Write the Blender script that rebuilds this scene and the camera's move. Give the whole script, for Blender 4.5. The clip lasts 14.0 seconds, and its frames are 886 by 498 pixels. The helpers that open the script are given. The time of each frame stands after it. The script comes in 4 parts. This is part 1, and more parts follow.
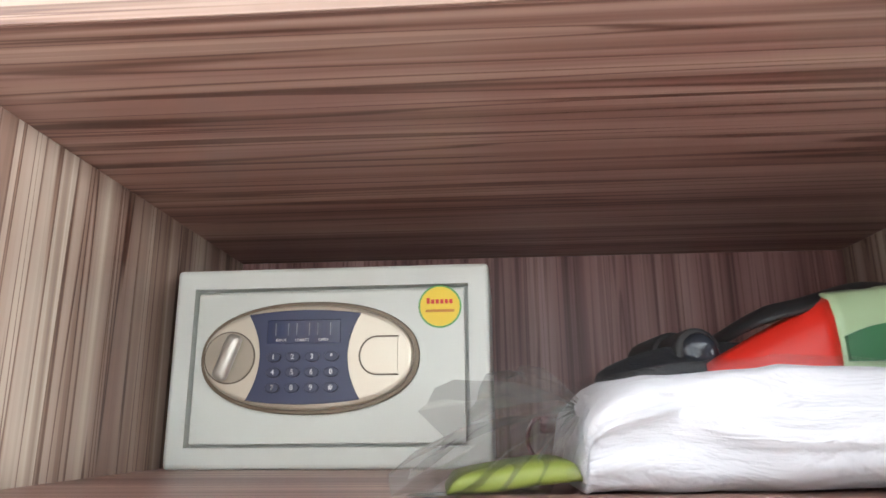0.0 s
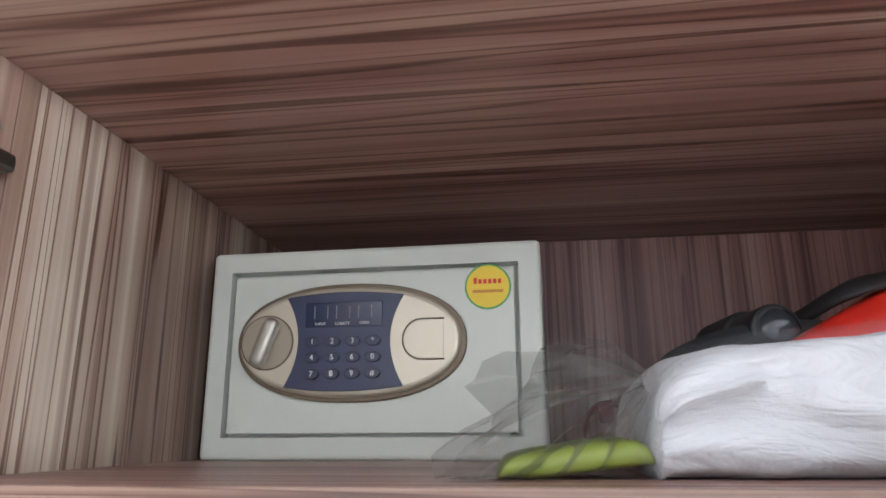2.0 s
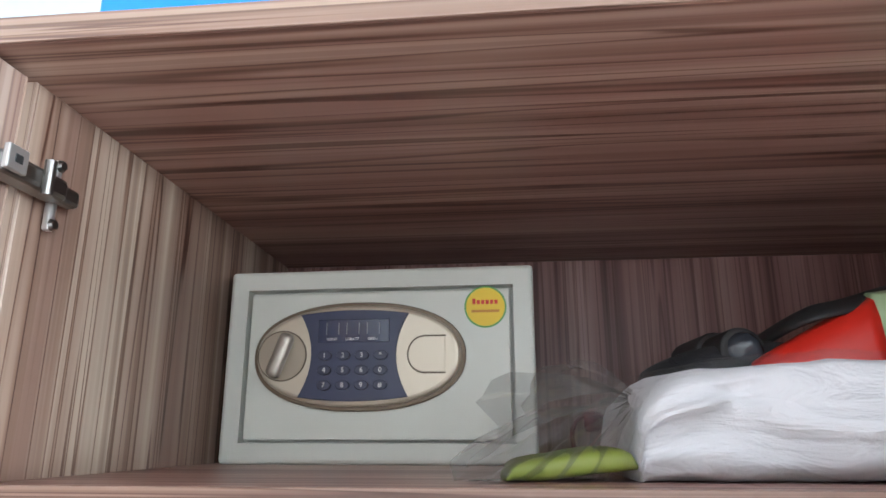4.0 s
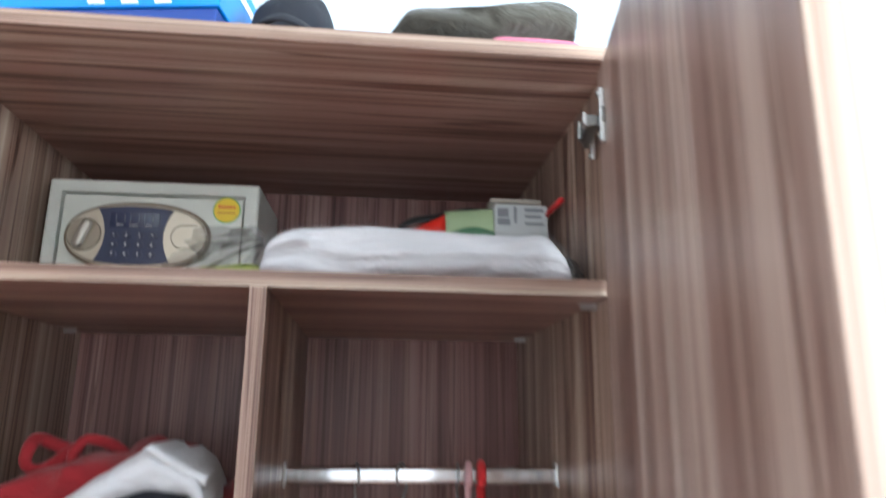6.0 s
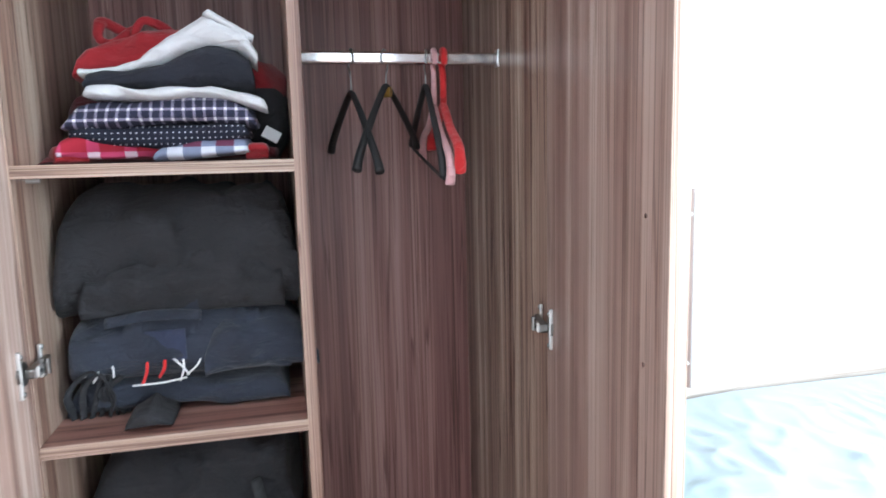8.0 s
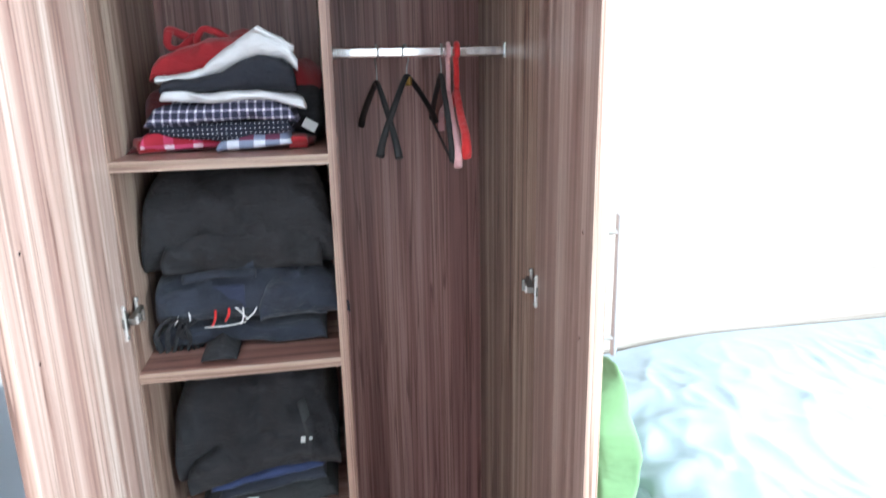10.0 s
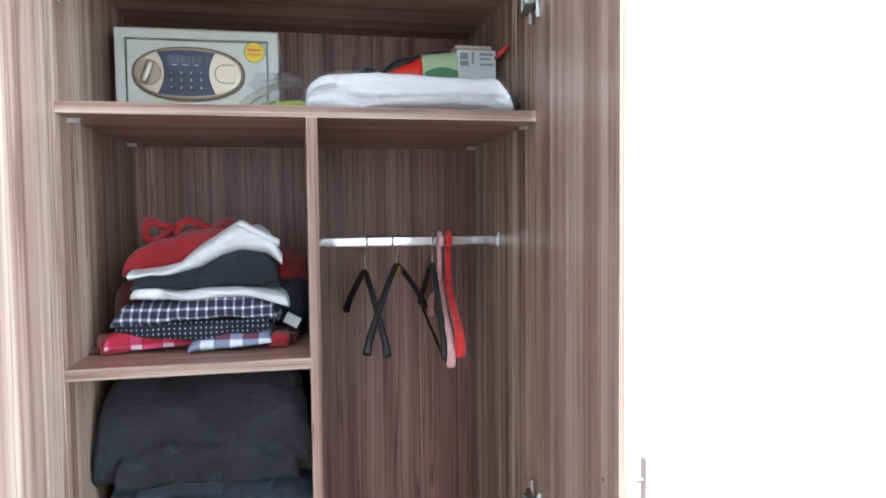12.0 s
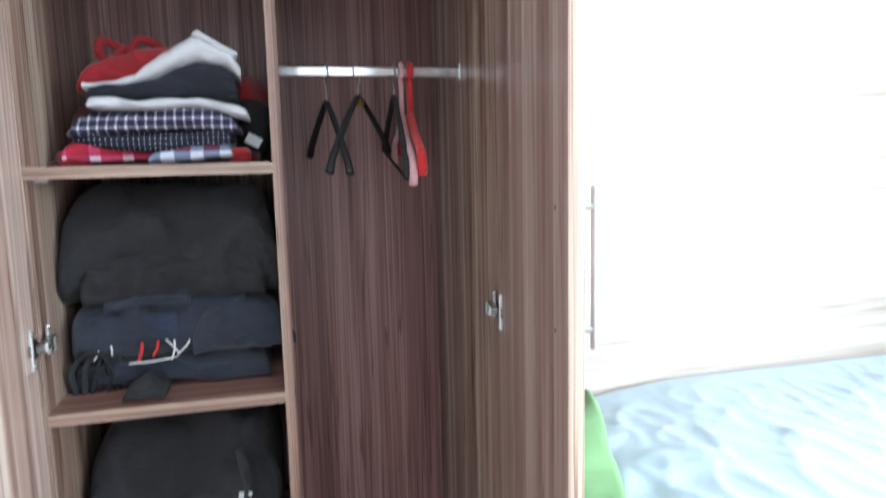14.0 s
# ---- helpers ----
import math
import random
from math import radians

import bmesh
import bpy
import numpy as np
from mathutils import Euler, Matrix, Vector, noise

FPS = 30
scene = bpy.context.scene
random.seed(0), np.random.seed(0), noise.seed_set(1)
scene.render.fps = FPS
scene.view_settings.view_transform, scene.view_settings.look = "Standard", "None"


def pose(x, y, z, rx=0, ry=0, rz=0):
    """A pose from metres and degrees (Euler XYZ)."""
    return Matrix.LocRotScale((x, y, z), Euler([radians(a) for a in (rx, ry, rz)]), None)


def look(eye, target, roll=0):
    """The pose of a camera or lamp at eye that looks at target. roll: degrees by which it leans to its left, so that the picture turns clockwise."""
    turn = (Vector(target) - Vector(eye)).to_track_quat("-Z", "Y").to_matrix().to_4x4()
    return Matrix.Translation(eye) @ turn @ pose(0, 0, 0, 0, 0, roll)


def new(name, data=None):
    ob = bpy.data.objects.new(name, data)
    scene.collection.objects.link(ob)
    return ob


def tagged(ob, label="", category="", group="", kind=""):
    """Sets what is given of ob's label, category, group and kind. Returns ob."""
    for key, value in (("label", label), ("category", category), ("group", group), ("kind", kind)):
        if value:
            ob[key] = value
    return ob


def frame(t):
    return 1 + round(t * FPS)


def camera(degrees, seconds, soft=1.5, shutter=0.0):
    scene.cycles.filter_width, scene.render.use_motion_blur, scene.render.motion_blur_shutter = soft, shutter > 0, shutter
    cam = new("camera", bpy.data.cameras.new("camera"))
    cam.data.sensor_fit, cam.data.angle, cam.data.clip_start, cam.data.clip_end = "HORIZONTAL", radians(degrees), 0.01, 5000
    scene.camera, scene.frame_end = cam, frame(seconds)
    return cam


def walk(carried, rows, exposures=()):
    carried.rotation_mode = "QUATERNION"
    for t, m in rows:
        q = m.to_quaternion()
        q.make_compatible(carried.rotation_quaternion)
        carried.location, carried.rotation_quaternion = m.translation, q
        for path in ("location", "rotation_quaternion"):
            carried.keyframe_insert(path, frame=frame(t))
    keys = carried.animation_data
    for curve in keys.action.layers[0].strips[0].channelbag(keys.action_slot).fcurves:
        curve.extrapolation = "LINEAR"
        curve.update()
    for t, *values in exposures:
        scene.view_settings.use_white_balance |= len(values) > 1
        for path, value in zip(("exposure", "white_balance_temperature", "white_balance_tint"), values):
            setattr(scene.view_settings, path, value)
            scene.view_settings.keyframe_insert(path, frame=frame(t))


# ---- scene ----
cam = camera(66.0, 14.0, 1.6, 0.5)
PATH = [
    (0, (0.021, -0.039, 1.694), (-0.104, 1.894, 2.195), -0.5),
    (0.5, (0.025, -0.012, 1.700), (-0.178, 1.912, 2.204), -0.5),
    (1, (0.022, -0.025, 1.681), (-0.206, 1.896, 2.190), -0.5),
    (1.5, (0.012, -0.006, 1.664), (-0.229, 1.908, 2.190), -0.3),
    (2, (0.018, 0.009, 1.678), (-0.246, 1.921, 2.201), -0.3),
    (2.5, (0.008, -0.003, 1.684), (-0.271, 1.910, 2.199), -0.4),
    (2.7, (-0.005, -0.034, 1.685), (-0.250, 1.884, 2.195), -0.7),
    (5, (0.034, -0.078, 1.665), (-0.103, 1.841, 2.210), 1.0),
    (5.5, (0.176, -0.280, 1.614), (0.224, 1.649, 2.140), 0.6),
    (6, (0.200, -0.415, 1.510), (0.398, 1.520, 1.978), 0.6),
    (6.5, (0.092, -0.569, 1.392), (0.493, 1.374, 1.643), 0.1),
    (6.8, (0.033, -0.634, 1.329), (0.547, 1.298, 1.381), -0.1),
    (7, (0.011, -0.642, 1.291), (0.575, 1.276, 1.246), -0.6),
    (7.5, (0.008, -0.683, 1.273), (0.606, 1.213, 1.053), -0.9),
    (7.7, (0.033, -0.685, 1.249), (0.578, 1.224, 1.006), -1.2),
    (9.8, (0.069, -0.941, 1.360), (0.361, 0.971, 0.852), -1.1),
    (10, (0.059, -0.925, 1.394), (0.391, 0.979, 0.879), -1.2),
    (10.5, (0.043, -0.860, 1.522), (0.432, 1.065, 1.146), -0.8),
    (11, (0.038, -0.841, 1.546), (0.447, 1.110, 1.380), -0.6),
    (11.5, (0.047, -0.805, 1.531), (0.459, 1.149, 1.423), -0.6),
    (12, (0.058, -0.813, 1.480), (0.466, 1.142, 1.379), -0.6),
    (12.5, (0.045, -0.856, 1.410), (0.477, 1.095, 1.317), -0.6),
    (13, (0.065, -0.856, 1.387), (0.535, 1.086, 1.297), -0.4),
    (13.5, (0.060, -0.843, 1.309), (0.560, 1.091, 1.208), -0.9),
    (14, (0.064, -0.851, 1.246), (0.546, 1.073, 0.986), -1.4),
]
EXPOSURES = [(0.0, 0.58, 6500, 10), (0.5, 0.32, 6450, 10), (1.0, 0.18, 6330, 10), (1.5, 0.11, 6300, 10), (2.5, 0.04, 6300, 10), (5.0, -0.02, 6350, 9), (5.5, 0.05, 6250, 8), (6.0, -0.05, 6250, 8),
             (6.5, -0.08, 6080, 8), (7.0, 0.10, 6040, 8), (7.5, 0.20, 6000, 8), (9.8, 0.27, 5920, 5.5), (11.0, 0.21, 5920, 5.5), (12.5, 0.20, 5920, 5.5), (13.5, -0.06, 5920, 5.5), (14.0, -0.03, 5920, 5.5)]
walk(cam, [(t, look(eye, target, roll)) for t, eye, target, roll in PATH], EXPOSURES)

# ---- light ----
world = bpy.data.worlds.new("daylight")
scene.world = world
world.use_nodes = True
wn = world.node_tree
sky = wn.nodes.new("ShaderNodeTexSky")
sky.sky_type = "NISHITA"
sky.sun_disc = False
sky.sun_elevation = radians(45)
sky.sun_rotation = radians(200)
wn.links.new(sky.outputs[0], wn.nodes["Background"].inputs[0])
wn.nodes["Background"].inputs[1].default_value = 0.1

lamp = bpy.data.lights.new("window_daylight", "AREA")
lamp.shape, lamp.size, lamp.size_y = "RECTANGLE", 1.8, 1.3
lamp.energy, lamp.color = 470.0, (0.86, 0.95, 1.0)
lamp_ob = new("window_daylight", lamp)
lamp_ob.matrix_world = look((2.66, -1.90, 1.55), (0.0, -1.90, 1.45))

# ---- materials ----


def mat(name, rough=0.5, metal=0.0):
    m = bpy.data.materials.new(name)
    m.use_nodes = True
    b = m.node_tree.nodes["Principled BSDF"]
    b.inputs["Roughness"].default_value = rough
    b.inputs["Metallic"].default_value = metal
    return m, m.node_tree, b


def ramp(nt, stops):
    r = nt.nodes.new("ShaderNodeValToRGB")
    e = r.color_ramp.elements
    while len(e) < len(stops):
        e.new(0.5)
    for el, (p, c) in zip(e, stops):
        el.position, el.color = p, (*c, 1)
    return r


def noise_tex(nt, scale, detail, vec, rough=0.5):
    n = nt.nodes.new("ShaderNodeTexNoise")
    n.inputs["Scale"].default_value = scale
    n.inputs["Detail"].default_value = detail
    n.inputs["Roughness"].default_value = rough
    nt.links.new(vec, n.inputs["Vector"])
    return n


def mapped(nt, scale, offset=(0, 0, 0)):
    tc = nt.nodes.new("ShaderNodeTexCoord")
    mp = nt.nodes.new("ShaderNodeMapping")
    mp.inputs["Scale"].default_value = scale
    mp.inputs["Location"].default_value = offset
    nt.links.new(tc.outputs["Object"], mp.inputs["Vector"])
    return mp.outputs["Vector"]


def mixed(nt, kind, fac, a, b):
    m = nt.nodes.new("ShaderNodeMix")
    m.data_type, m.blend_type = "RGBA", kind
    m.inputs[0].default_value = fac
    nt.links.new(a, m.inputs[6])
    nt.links.new(b, m.inputs[7])
    return m.outputs[2]


def bumped(nt, b, height, strength, distance=0.002):
    bp = nt.nodes.new("ShaderNodeBump")
    bp.inputs["Strength"].default_value = strength
    bp.inputs["Distance"].default_value = distance
    nt.links.new(height, bp.inputs["Height"])
    nt.links.new(bp.outputs[0], b.inputs["Normal"])


def zebra_wood(name, along, light=1.0, rough=0.38, offset=(0, 0, 0), fine=1.0, tones=((0.238, 0.130, 0.104), (0.368, 0.241, 0.190), (0.530, 0.410, 0.330)), vein=0.8, hair=0.5, veins=58.0, sheen=0.5):
    """Zebrano laminate; along: the axis of the grain; vein: depth of the dark veins, hair: of the fine lines between them."""
    m, nt, b = mat(name, rough)
    b.inputs["Specular IOR Level"].default_value = sheen
    k = "xyz".index(along)

    def stretched(across, lengthwise, shift=0.0):
        v = [across * fine] * 3
        v[k] = lengthwise
        return mapped(nt, v, [q + shift for q in offset])
    broad = noise_tex(nt, 1.0, 2.0, stretched(24.0, 0.45), 0.5)
    broad.inputs["Distortion"].default_value = 0.3
    dark = noise_tex(nt, 1.0, 1.0, stretched(veins, 0.9, 3.7), 0.4)
    dark.inputs["Distortion"].default_value = 0.7
    band = noise_tex(nt, 1.0, 1.5, stretched(veins * 0.72, 0.6, 8.3), 0.5)
    band.inputs["Distortion"].default_value = 0.5
    thin = noise_tex(nt, 1.0, 2.0, stretched(210.0, 2.4, 1.9), 0.55)
    thin.inputs["Distortion"].default_value = 0.4
    c1 = ramp(nt, [(p, tuple(q * light for q in tone)) for p, tone in zip((0.34, 0.50, 0.66), tones)])
    c2 = ramp(nt, [(0.425, (1, 1, 1)), (0.462, (0.62, 0.50, 0.46)), (0.482, (0.26, 0.165, 0.145)), (0.498, (0.34, 0.23, 0.20)), (0.515, (1, 1, 1))])
    c3 = ramp(nt, [(0.33, (0.42, 0.31, 0.28)), (0.40, (0.66, 0.56, 0.52)), (0.47, (1, 1, 1))])
    c4 = ramp(nt, [(0.36, (0.52, 0.44, 0.41)), (0.50, (1, 1, 1))])
    for n, c in ((broad, c1), (dark, c2), (band, c3), (thin, c4)):
        nt.links.new(n.outputs[0], c.inputs[0])
    veined = mixed(nt, "MULTIPLY", vein, c1.outputs[0], c2.outputs[0])
    banded = mixed(nt, "MULTIPLY", vein * 0.75, veined, c3.outputs[0])
    nt.links.new(mixed(nt, "MULTIPLY", hair, banded, c4.outputs[0]), b.inputs["Base Color"])
    bumped(nt, b, thin.outputs[0], 0.12, 0.0008)
    return m


def cloth(name, colour, weave=900.0, var=0.25, rough=0.9, folds=0.55, run=(1, 1, 2.2)):
    m, nt, b = mat(name, rough)
    n1 = noise_tex(nt, 14.0, 4.0, mapped(nt, (1, 1, 1)))
    dark = tuple(c * (1 - var) for c in colour)
    c1 = ramp(nt, [(0.3, dark), (0.7, colour)])
    nt.links.new(n1.outputs[0], c1.inputs[0])
    nt.links.new(c1.outputs[0], b.inputs["Base Color"])
    n2 = noise_tex(nt, weave, 2.0, mapped(nt, (1, 1, 1)))
    bumped(nt, b, n2.outputs[0], 0.3, 0.001)
    n3 = noise_tex(nt, 26.0, 4.0, mapped(nt, run), 0.55)
    n3.inputs["Distortion"].default_value = 1.2
    fold = nt.nodes.new("ShaderNodeBump")
    fold.inputs["Strength"].default_value = folds
    fold.inputs["Distance"].default_value = 0.012
    nt.links.new(n3.outputs[0], fold.inputs["Height"])
    nt.links.new(fold.outputs[0], b.inputs["Normal"].links[0].from_node.inputs["Normal"])
    b.inputs["Sheen Weight"].default_value = 0.15 if max(colour) > 0.04 else 0.03
    return m


def painted(name, colour, rough=0.45, metal=0.0, grain=200.0, strength=0.08, var=0.06):
    m, nt, b = mat(name, rough, metal)
    n1 = noise_tex(nt, 6.0, 5.0, mapped(nt, (1, 1, 1)))
    c1 = ramp(nt, [(0.3, tuple(c * (1 - var) for c in colour)), (0.7, colour)])
    nt.links.new(n1.outputs[0], c1.inputs[0])
    nt.links.new(c1.outputs[0], b.inputs["Base Color"])
    n2 = noise_tex(nt, grain, 2.0, mapped(nt, (1, 1, 1)))
    bumped(nt, b, n2.outputs[0], strength, 0.0006)
    return m


def check_cloth(name, ground, bars, pitch, width=0.35, axes=("x", "z"), mixcol=None):
    """Woven checks: bars of a second colour along two axes."""
    m, nt, b = mat(name, 0.9)
    tc = nt.nodes.new("ShaderNodeTexCoord")
    sep = nt.nodes.new("ShaderNodeSeparateXYZ")
    nt.links.new(tc.outputs["Object"], sep.inputs[0])
    outs = []
    for ax in axes:
        md = nt.nodes.new("ShaderNodeMath")
        md.operation = "MULTIPLY"
        md.inputs[1].default_value = 1.0 / pitch
        nt.links.new(sep.outputs["XYZ".index(ax.upper())], md.inputs[0])
        fr = nt.nodes.new("ShaderNodeMath")
        fr.operation = "FRACT"
        nt.links.new(md.outputs[0], fr.inputs[0])
        lt = nt.nodes.new("ShaderNodeMath")
        lt.operation = "LESS_THAN"
        lt.inputs[1].default_value = width
        nt.links.new(fr.outputs[0], lt.inputs[0])
        outs.append(lt.outputs[0])
    add = nt.nodes.new("ShaderNodeMath")
    add.operation = "ADD"
    nt.links.new(outs[0], add.inputs[0])
    nt.links.new(outs[1], add.inputs[1])
    half = nt.nodes.new("ShaderNodeMath")
    half.operation = "MULTIPLY"
    half.inputs[1].default_value = 0.5
    nt.links.new(add.outputs[0], half.inputs[0])
    mid = mixcol or tuple(0.5 * (p + q) for p, q in zip(ground, bars))
    c = ramp(nt, [(0.0, ground), (0.5, mid), (1.0, bars)])
    nt.links.new(half.outputs[0], c.inputs[0])
    nt.links.new(c.outputs[0], b.inputs["Base Color"])
    n2 = noise_tex(nt, 800.0, 2.0, mapped(nt, (1, 1, 1)))
    bumped(nt, b, n2.outputs[0], 0.3, 0.001)
    return m


WOOD_V = zebra_wood("zebrano_upright", "z", 1.0, 0.38, (0, 0, 0), 1.0, ((0.235, 0.145, 0.112), (0.352, 0.252, 0.197), (0.485, 0.395, 0.318)), 0.95, 0.32, 66.0)
WOOD_DOOR = zebra_wood("zebrano_door", "z", 1.0, 0.36, (2, 7, 3), 1.0, ((0.226, 0.136, 0.112), (0.330, 0.226, 0.187), (0.445, 0.350, 0.300)), 0.58, 0.42, 66.0, 0.6)
# Back panel: redder laminate, with the cupboard's shade worked into darker tones.
WOOD_BACK = zebra_wood("shaded_back_laminate", "z", 1.0, 0.42, (6, 2, 4), 1.0, ((0.208, 0.097, 0.088), (0.304, 0.158, 0.144), (0.405, 0.243, 0.220)), 0.66, 0.62, 80.0)
WOOD_X = zebra_wood("zebrano_across", "x", 1.0, 0.38, (3, 1, 7), 1.0, ((0.250, 0.126, 0.104), (0.374, 0.220, 0.180), (0.515, 0.366, 0.298)), 0.80, 0.42, 50.0)
EDGE_TONES = ((0.230, 0.140, 0.108), (0.350, 0.245, 0.190), (0.480, 0.380, 0.305))
WOOD_EDGE_X = zebra_wood("zebrano_edge_across", "x", 1.0, 0.42, (9, 4, 2), 2.0, EDGE_TONES, 0.75)
WOOD_EDGE_V = zebra_wood("zebrano_edge_upright", "z", 1.1, 0.42, (5, 8, 2), 2.0, EDGE_TONES, 0.75)
# Zebrano paled and flattened: the headboard's overexposure is put into its colour.
WOOD_HEAD = zebra_wood("overlit_zebrano_headboard", "x", 1.0, 0.4, (11, 3, 5), 0.6, ((0.32, 0.265, 0.225), (0.38, 0.325, 0.282), (0.43, 0.378, 0.332)), 0.32, 0.22)
# White walls: sky tint goes into the blue-grey, the side tone lowers bounce.
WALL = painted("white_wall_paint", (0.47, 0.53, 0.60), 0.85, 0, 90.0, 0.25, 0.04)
WALL_SIDE = painted("toned_down_wall_paint", (0.62, 0.62, 0.62), 0.85, 0, 90.0, 0.25, 0.05)
# Grey picked for its bounce, on a wall added out of view.
BACK_WALL = painted("bounce_wall_paint", (0.56, 0.555, 0.55), 0.85, 0, 90.0, 0.25, 0.05)
CEIL = painted("ceiling_paint", (0.68, 0.68, 0.68), 0.9, 0, 60.0, 0.2, 0.03)
FLOOR = zebra_wood("floor_laminate", "y", 0.9, 0.35, (1, 2, 3))
SAFE = painted("safe_grey_enamel", (0.60, 0.605, 0.55), 0.42, 0, 700.0, 0.25, 0.04)
SAFE_DOOR = painted("safe_door_enamel", (0.62, 0.625, 0.565), 0.42, 0, 700.0, 0.25, 0.04)
CHAMP = painted("champagne_plastic", (0.55, 0.48, 0.38), 0.32, 0.35, 300.0, 0.04, 0.05)
NAVY = painted("navy_plastic", (0.026, 0.033, 0.078), 0.35, 0, 300.0, 0.05)
NAVY_KEY = painted("navy_key", (0.026, 0.032, 0.070), 0.3, 0, 300.0, 0.05)
INK_WHITE = painted("white_print", (0.75, 0.75, 0.75), 0.6)
DISPLAY = painted("dark_display", (0.02, 0.027, 0.07), 0.12)
YELLOW = painted("yellow_sticker", (0.80, 0.55, 0.03), 0.4)
GREEN_RING = painted("green_print", (0.12, 0.36, 0.10), 0.45)
RED_INK = painted("red_print", (0.65, 0.04, 0.02), 0.5)
HINGE = painted("dark_nickel", (0.25, 0.24, 0.23), 0.32, 1.0, 80.0, 0.05, 0.15)
PLATE = painted("bright_nickel", (0.62, 0.61, 0.60), 0.38, 0.85, 80.0, 0.04, 0.08)
CHROME = painted("chrome", (0.80, 0.80, 0.82), 0.14, 1.0, 50.0, 0.02, 0.05)
STEEL = painted("nickel_steel", (0.48, 0.47, 0.46), 0.30, 1.0, 80.0, 0.04, 0.1)
BLACK_PL = painted("black_plastic", (0.020, 0.020, 0.021), 0.55, 0, 300.0, 0.1)
GOLD = painted("gold_label", (0.45, 0.27, 0.06), 0.4, 0.6)
PINK_V = cloth("pink_flocking", (0.72, 0.40, 0.41), 1500)
RED_V = cloth("red_flocking", (0.62, 0.02, 0.022), 1500)
RED_C = cloth("red_cotton", (0.32, 0.010, 0.017))
MAROON = cloth("maroon_cotton", (0.12, 0.01, 0.016))
WHITE_C = cloth("white_cotton", (0.60, 0.605, 0.63), 900, 0.1)
NAVY_C = cloth("black_navy_knit", (0.011, 0.013, 0.023), 1200, 0.4)
CAP_C = cloth("navy_black_cap_cotton", (0.010, 0.012, 0.020), 900, 0.2, 0.85, 0.12)
BLACK_C = cloth("black_fabric", (0.019, 0.019, 0.023), 700, 0.4)
CHARCOAL = cloth("charcoal_fabric", (0.032, 0.035, 0.038), 700, 0.4)
DENIM = cloth("navy_denim", (0.021, 0.027, 0.045), 1200, 0.4)
DENIM_P = cloth("faded_navy_denim", (0.026, 0.034, 0.072), 1200, 0.4)
DENIM_B = cloth("blue_denim", (0.035, 0.055, 0.15), 1200, 0.4)
OLIVE = cloth("dark_olive_wool", (0.050, 0.045, 0.034), 500, 0.4)
PINK_C = cloth("hot_pink_cotton", (0.60, 0.15, 0.24))
GINGHAM = check_cloth("navy_white_gingham", (0.014, 0.016, 0.040), (0.70, 0.68, 0.72), 0.0150, 0.27, ("x", "z"), (0.19, 0.175, 0.25))
DOTS = check_cloth("navy_dotted", (0.010, 0.012, 0.026), (0.55, 0.55, 0.60), 0.0085, 0.24, ("x", "z"), (0.011, 0.013, 0.028))
PLAID_R = check_cloth("red_pink_plaid", (0.34, 0.012, 0.03), (0.66, 0.50, 0.58), 0.050, 0.34, ("x", "z"), (0.50, 0.05, 0.13))
PLAID_B = check_cloth("blue_white_plaid", (0.13, 0.03, 0.07), (0.62, 0.64, 0.72), 0.048, 0.45, ("x", "z"), (0.20, 0.23, 0.34))
SHEET = cloth("pale_blue_sheet", (0.36, 0.42, 0.465), 900, 0.08, 0.85, 0.12, (0.5, 0.5, 0.5))
GREEN_C = cloth("green_cotton", (0.13, 0.235, 0.10), 900, 0.2, 0.9, 0.22, (0.25, 0.25, 1.0))
BED_WOOD = zebra_wood("bed_base_wood", "y", 0.55, 0.45, (2, 6, 1))
LIME = painted("lime_plastic", (0.23, 0.27, 0.045), 0.55, 0, 60.0, 0.9, 0.3)
ORANGE = painted("orange_red_pack", (0.70, 0.028, 0.016), 0.35)
PACK_GREEN = painted("pale_green_pack", (0.42, 0.55, 0.32), 0.4)
PACK_DKGREEN = painted("dark_green_pack", (0.04, 0.17, 0.07), 0.4)
PACK_GREY = painted("pale_grey_pack", (0.55, 0.57, 0.57), 0.4)
INK_GREY = painted("grey_print", (0.24, 0.25, 0.27), 0.5)
BOX_BLUE = painted("bright_blue_card", (0.0, 0.20, 0.62), 0.4)
BOX_NAVY = painted("dark_blue_card", (0.010, 0.045, 0.23), 0.45)

GOLD_RIM = painted("bronze_plastic", (0.16, 0.115, 0.075), 0.4, 0.2)
# Bezel champagne darkened: the knob well's shade is averaged into the disc.
KNOB_DISC = painted("shaded_champagne_plastic", (0.36, 0.30, 0.23), 0.4, 0.2)
BROWN_PL = painted("dark_bronze_plastic", (0.11, 0.08, 0.055), 0.4, 0.2)
SATIN = painted("satin_metal", (0.50, 0.46, 0.40), 0.42, 0.7)
ORANGE_INK = painted("orange_print", (0.55, 0.22, 0.02), 0.5)
GLOSS_GREY = painted("grey_gloss_plastic", (0.03, 0.035, 0.045), 0.12)
FLAP = painted("beige_card", (0.42, 0.38, 0.32), 0.6)
MAROON_R = cloth("dark_red_cotton", (0.26, 0.012, 0.018))


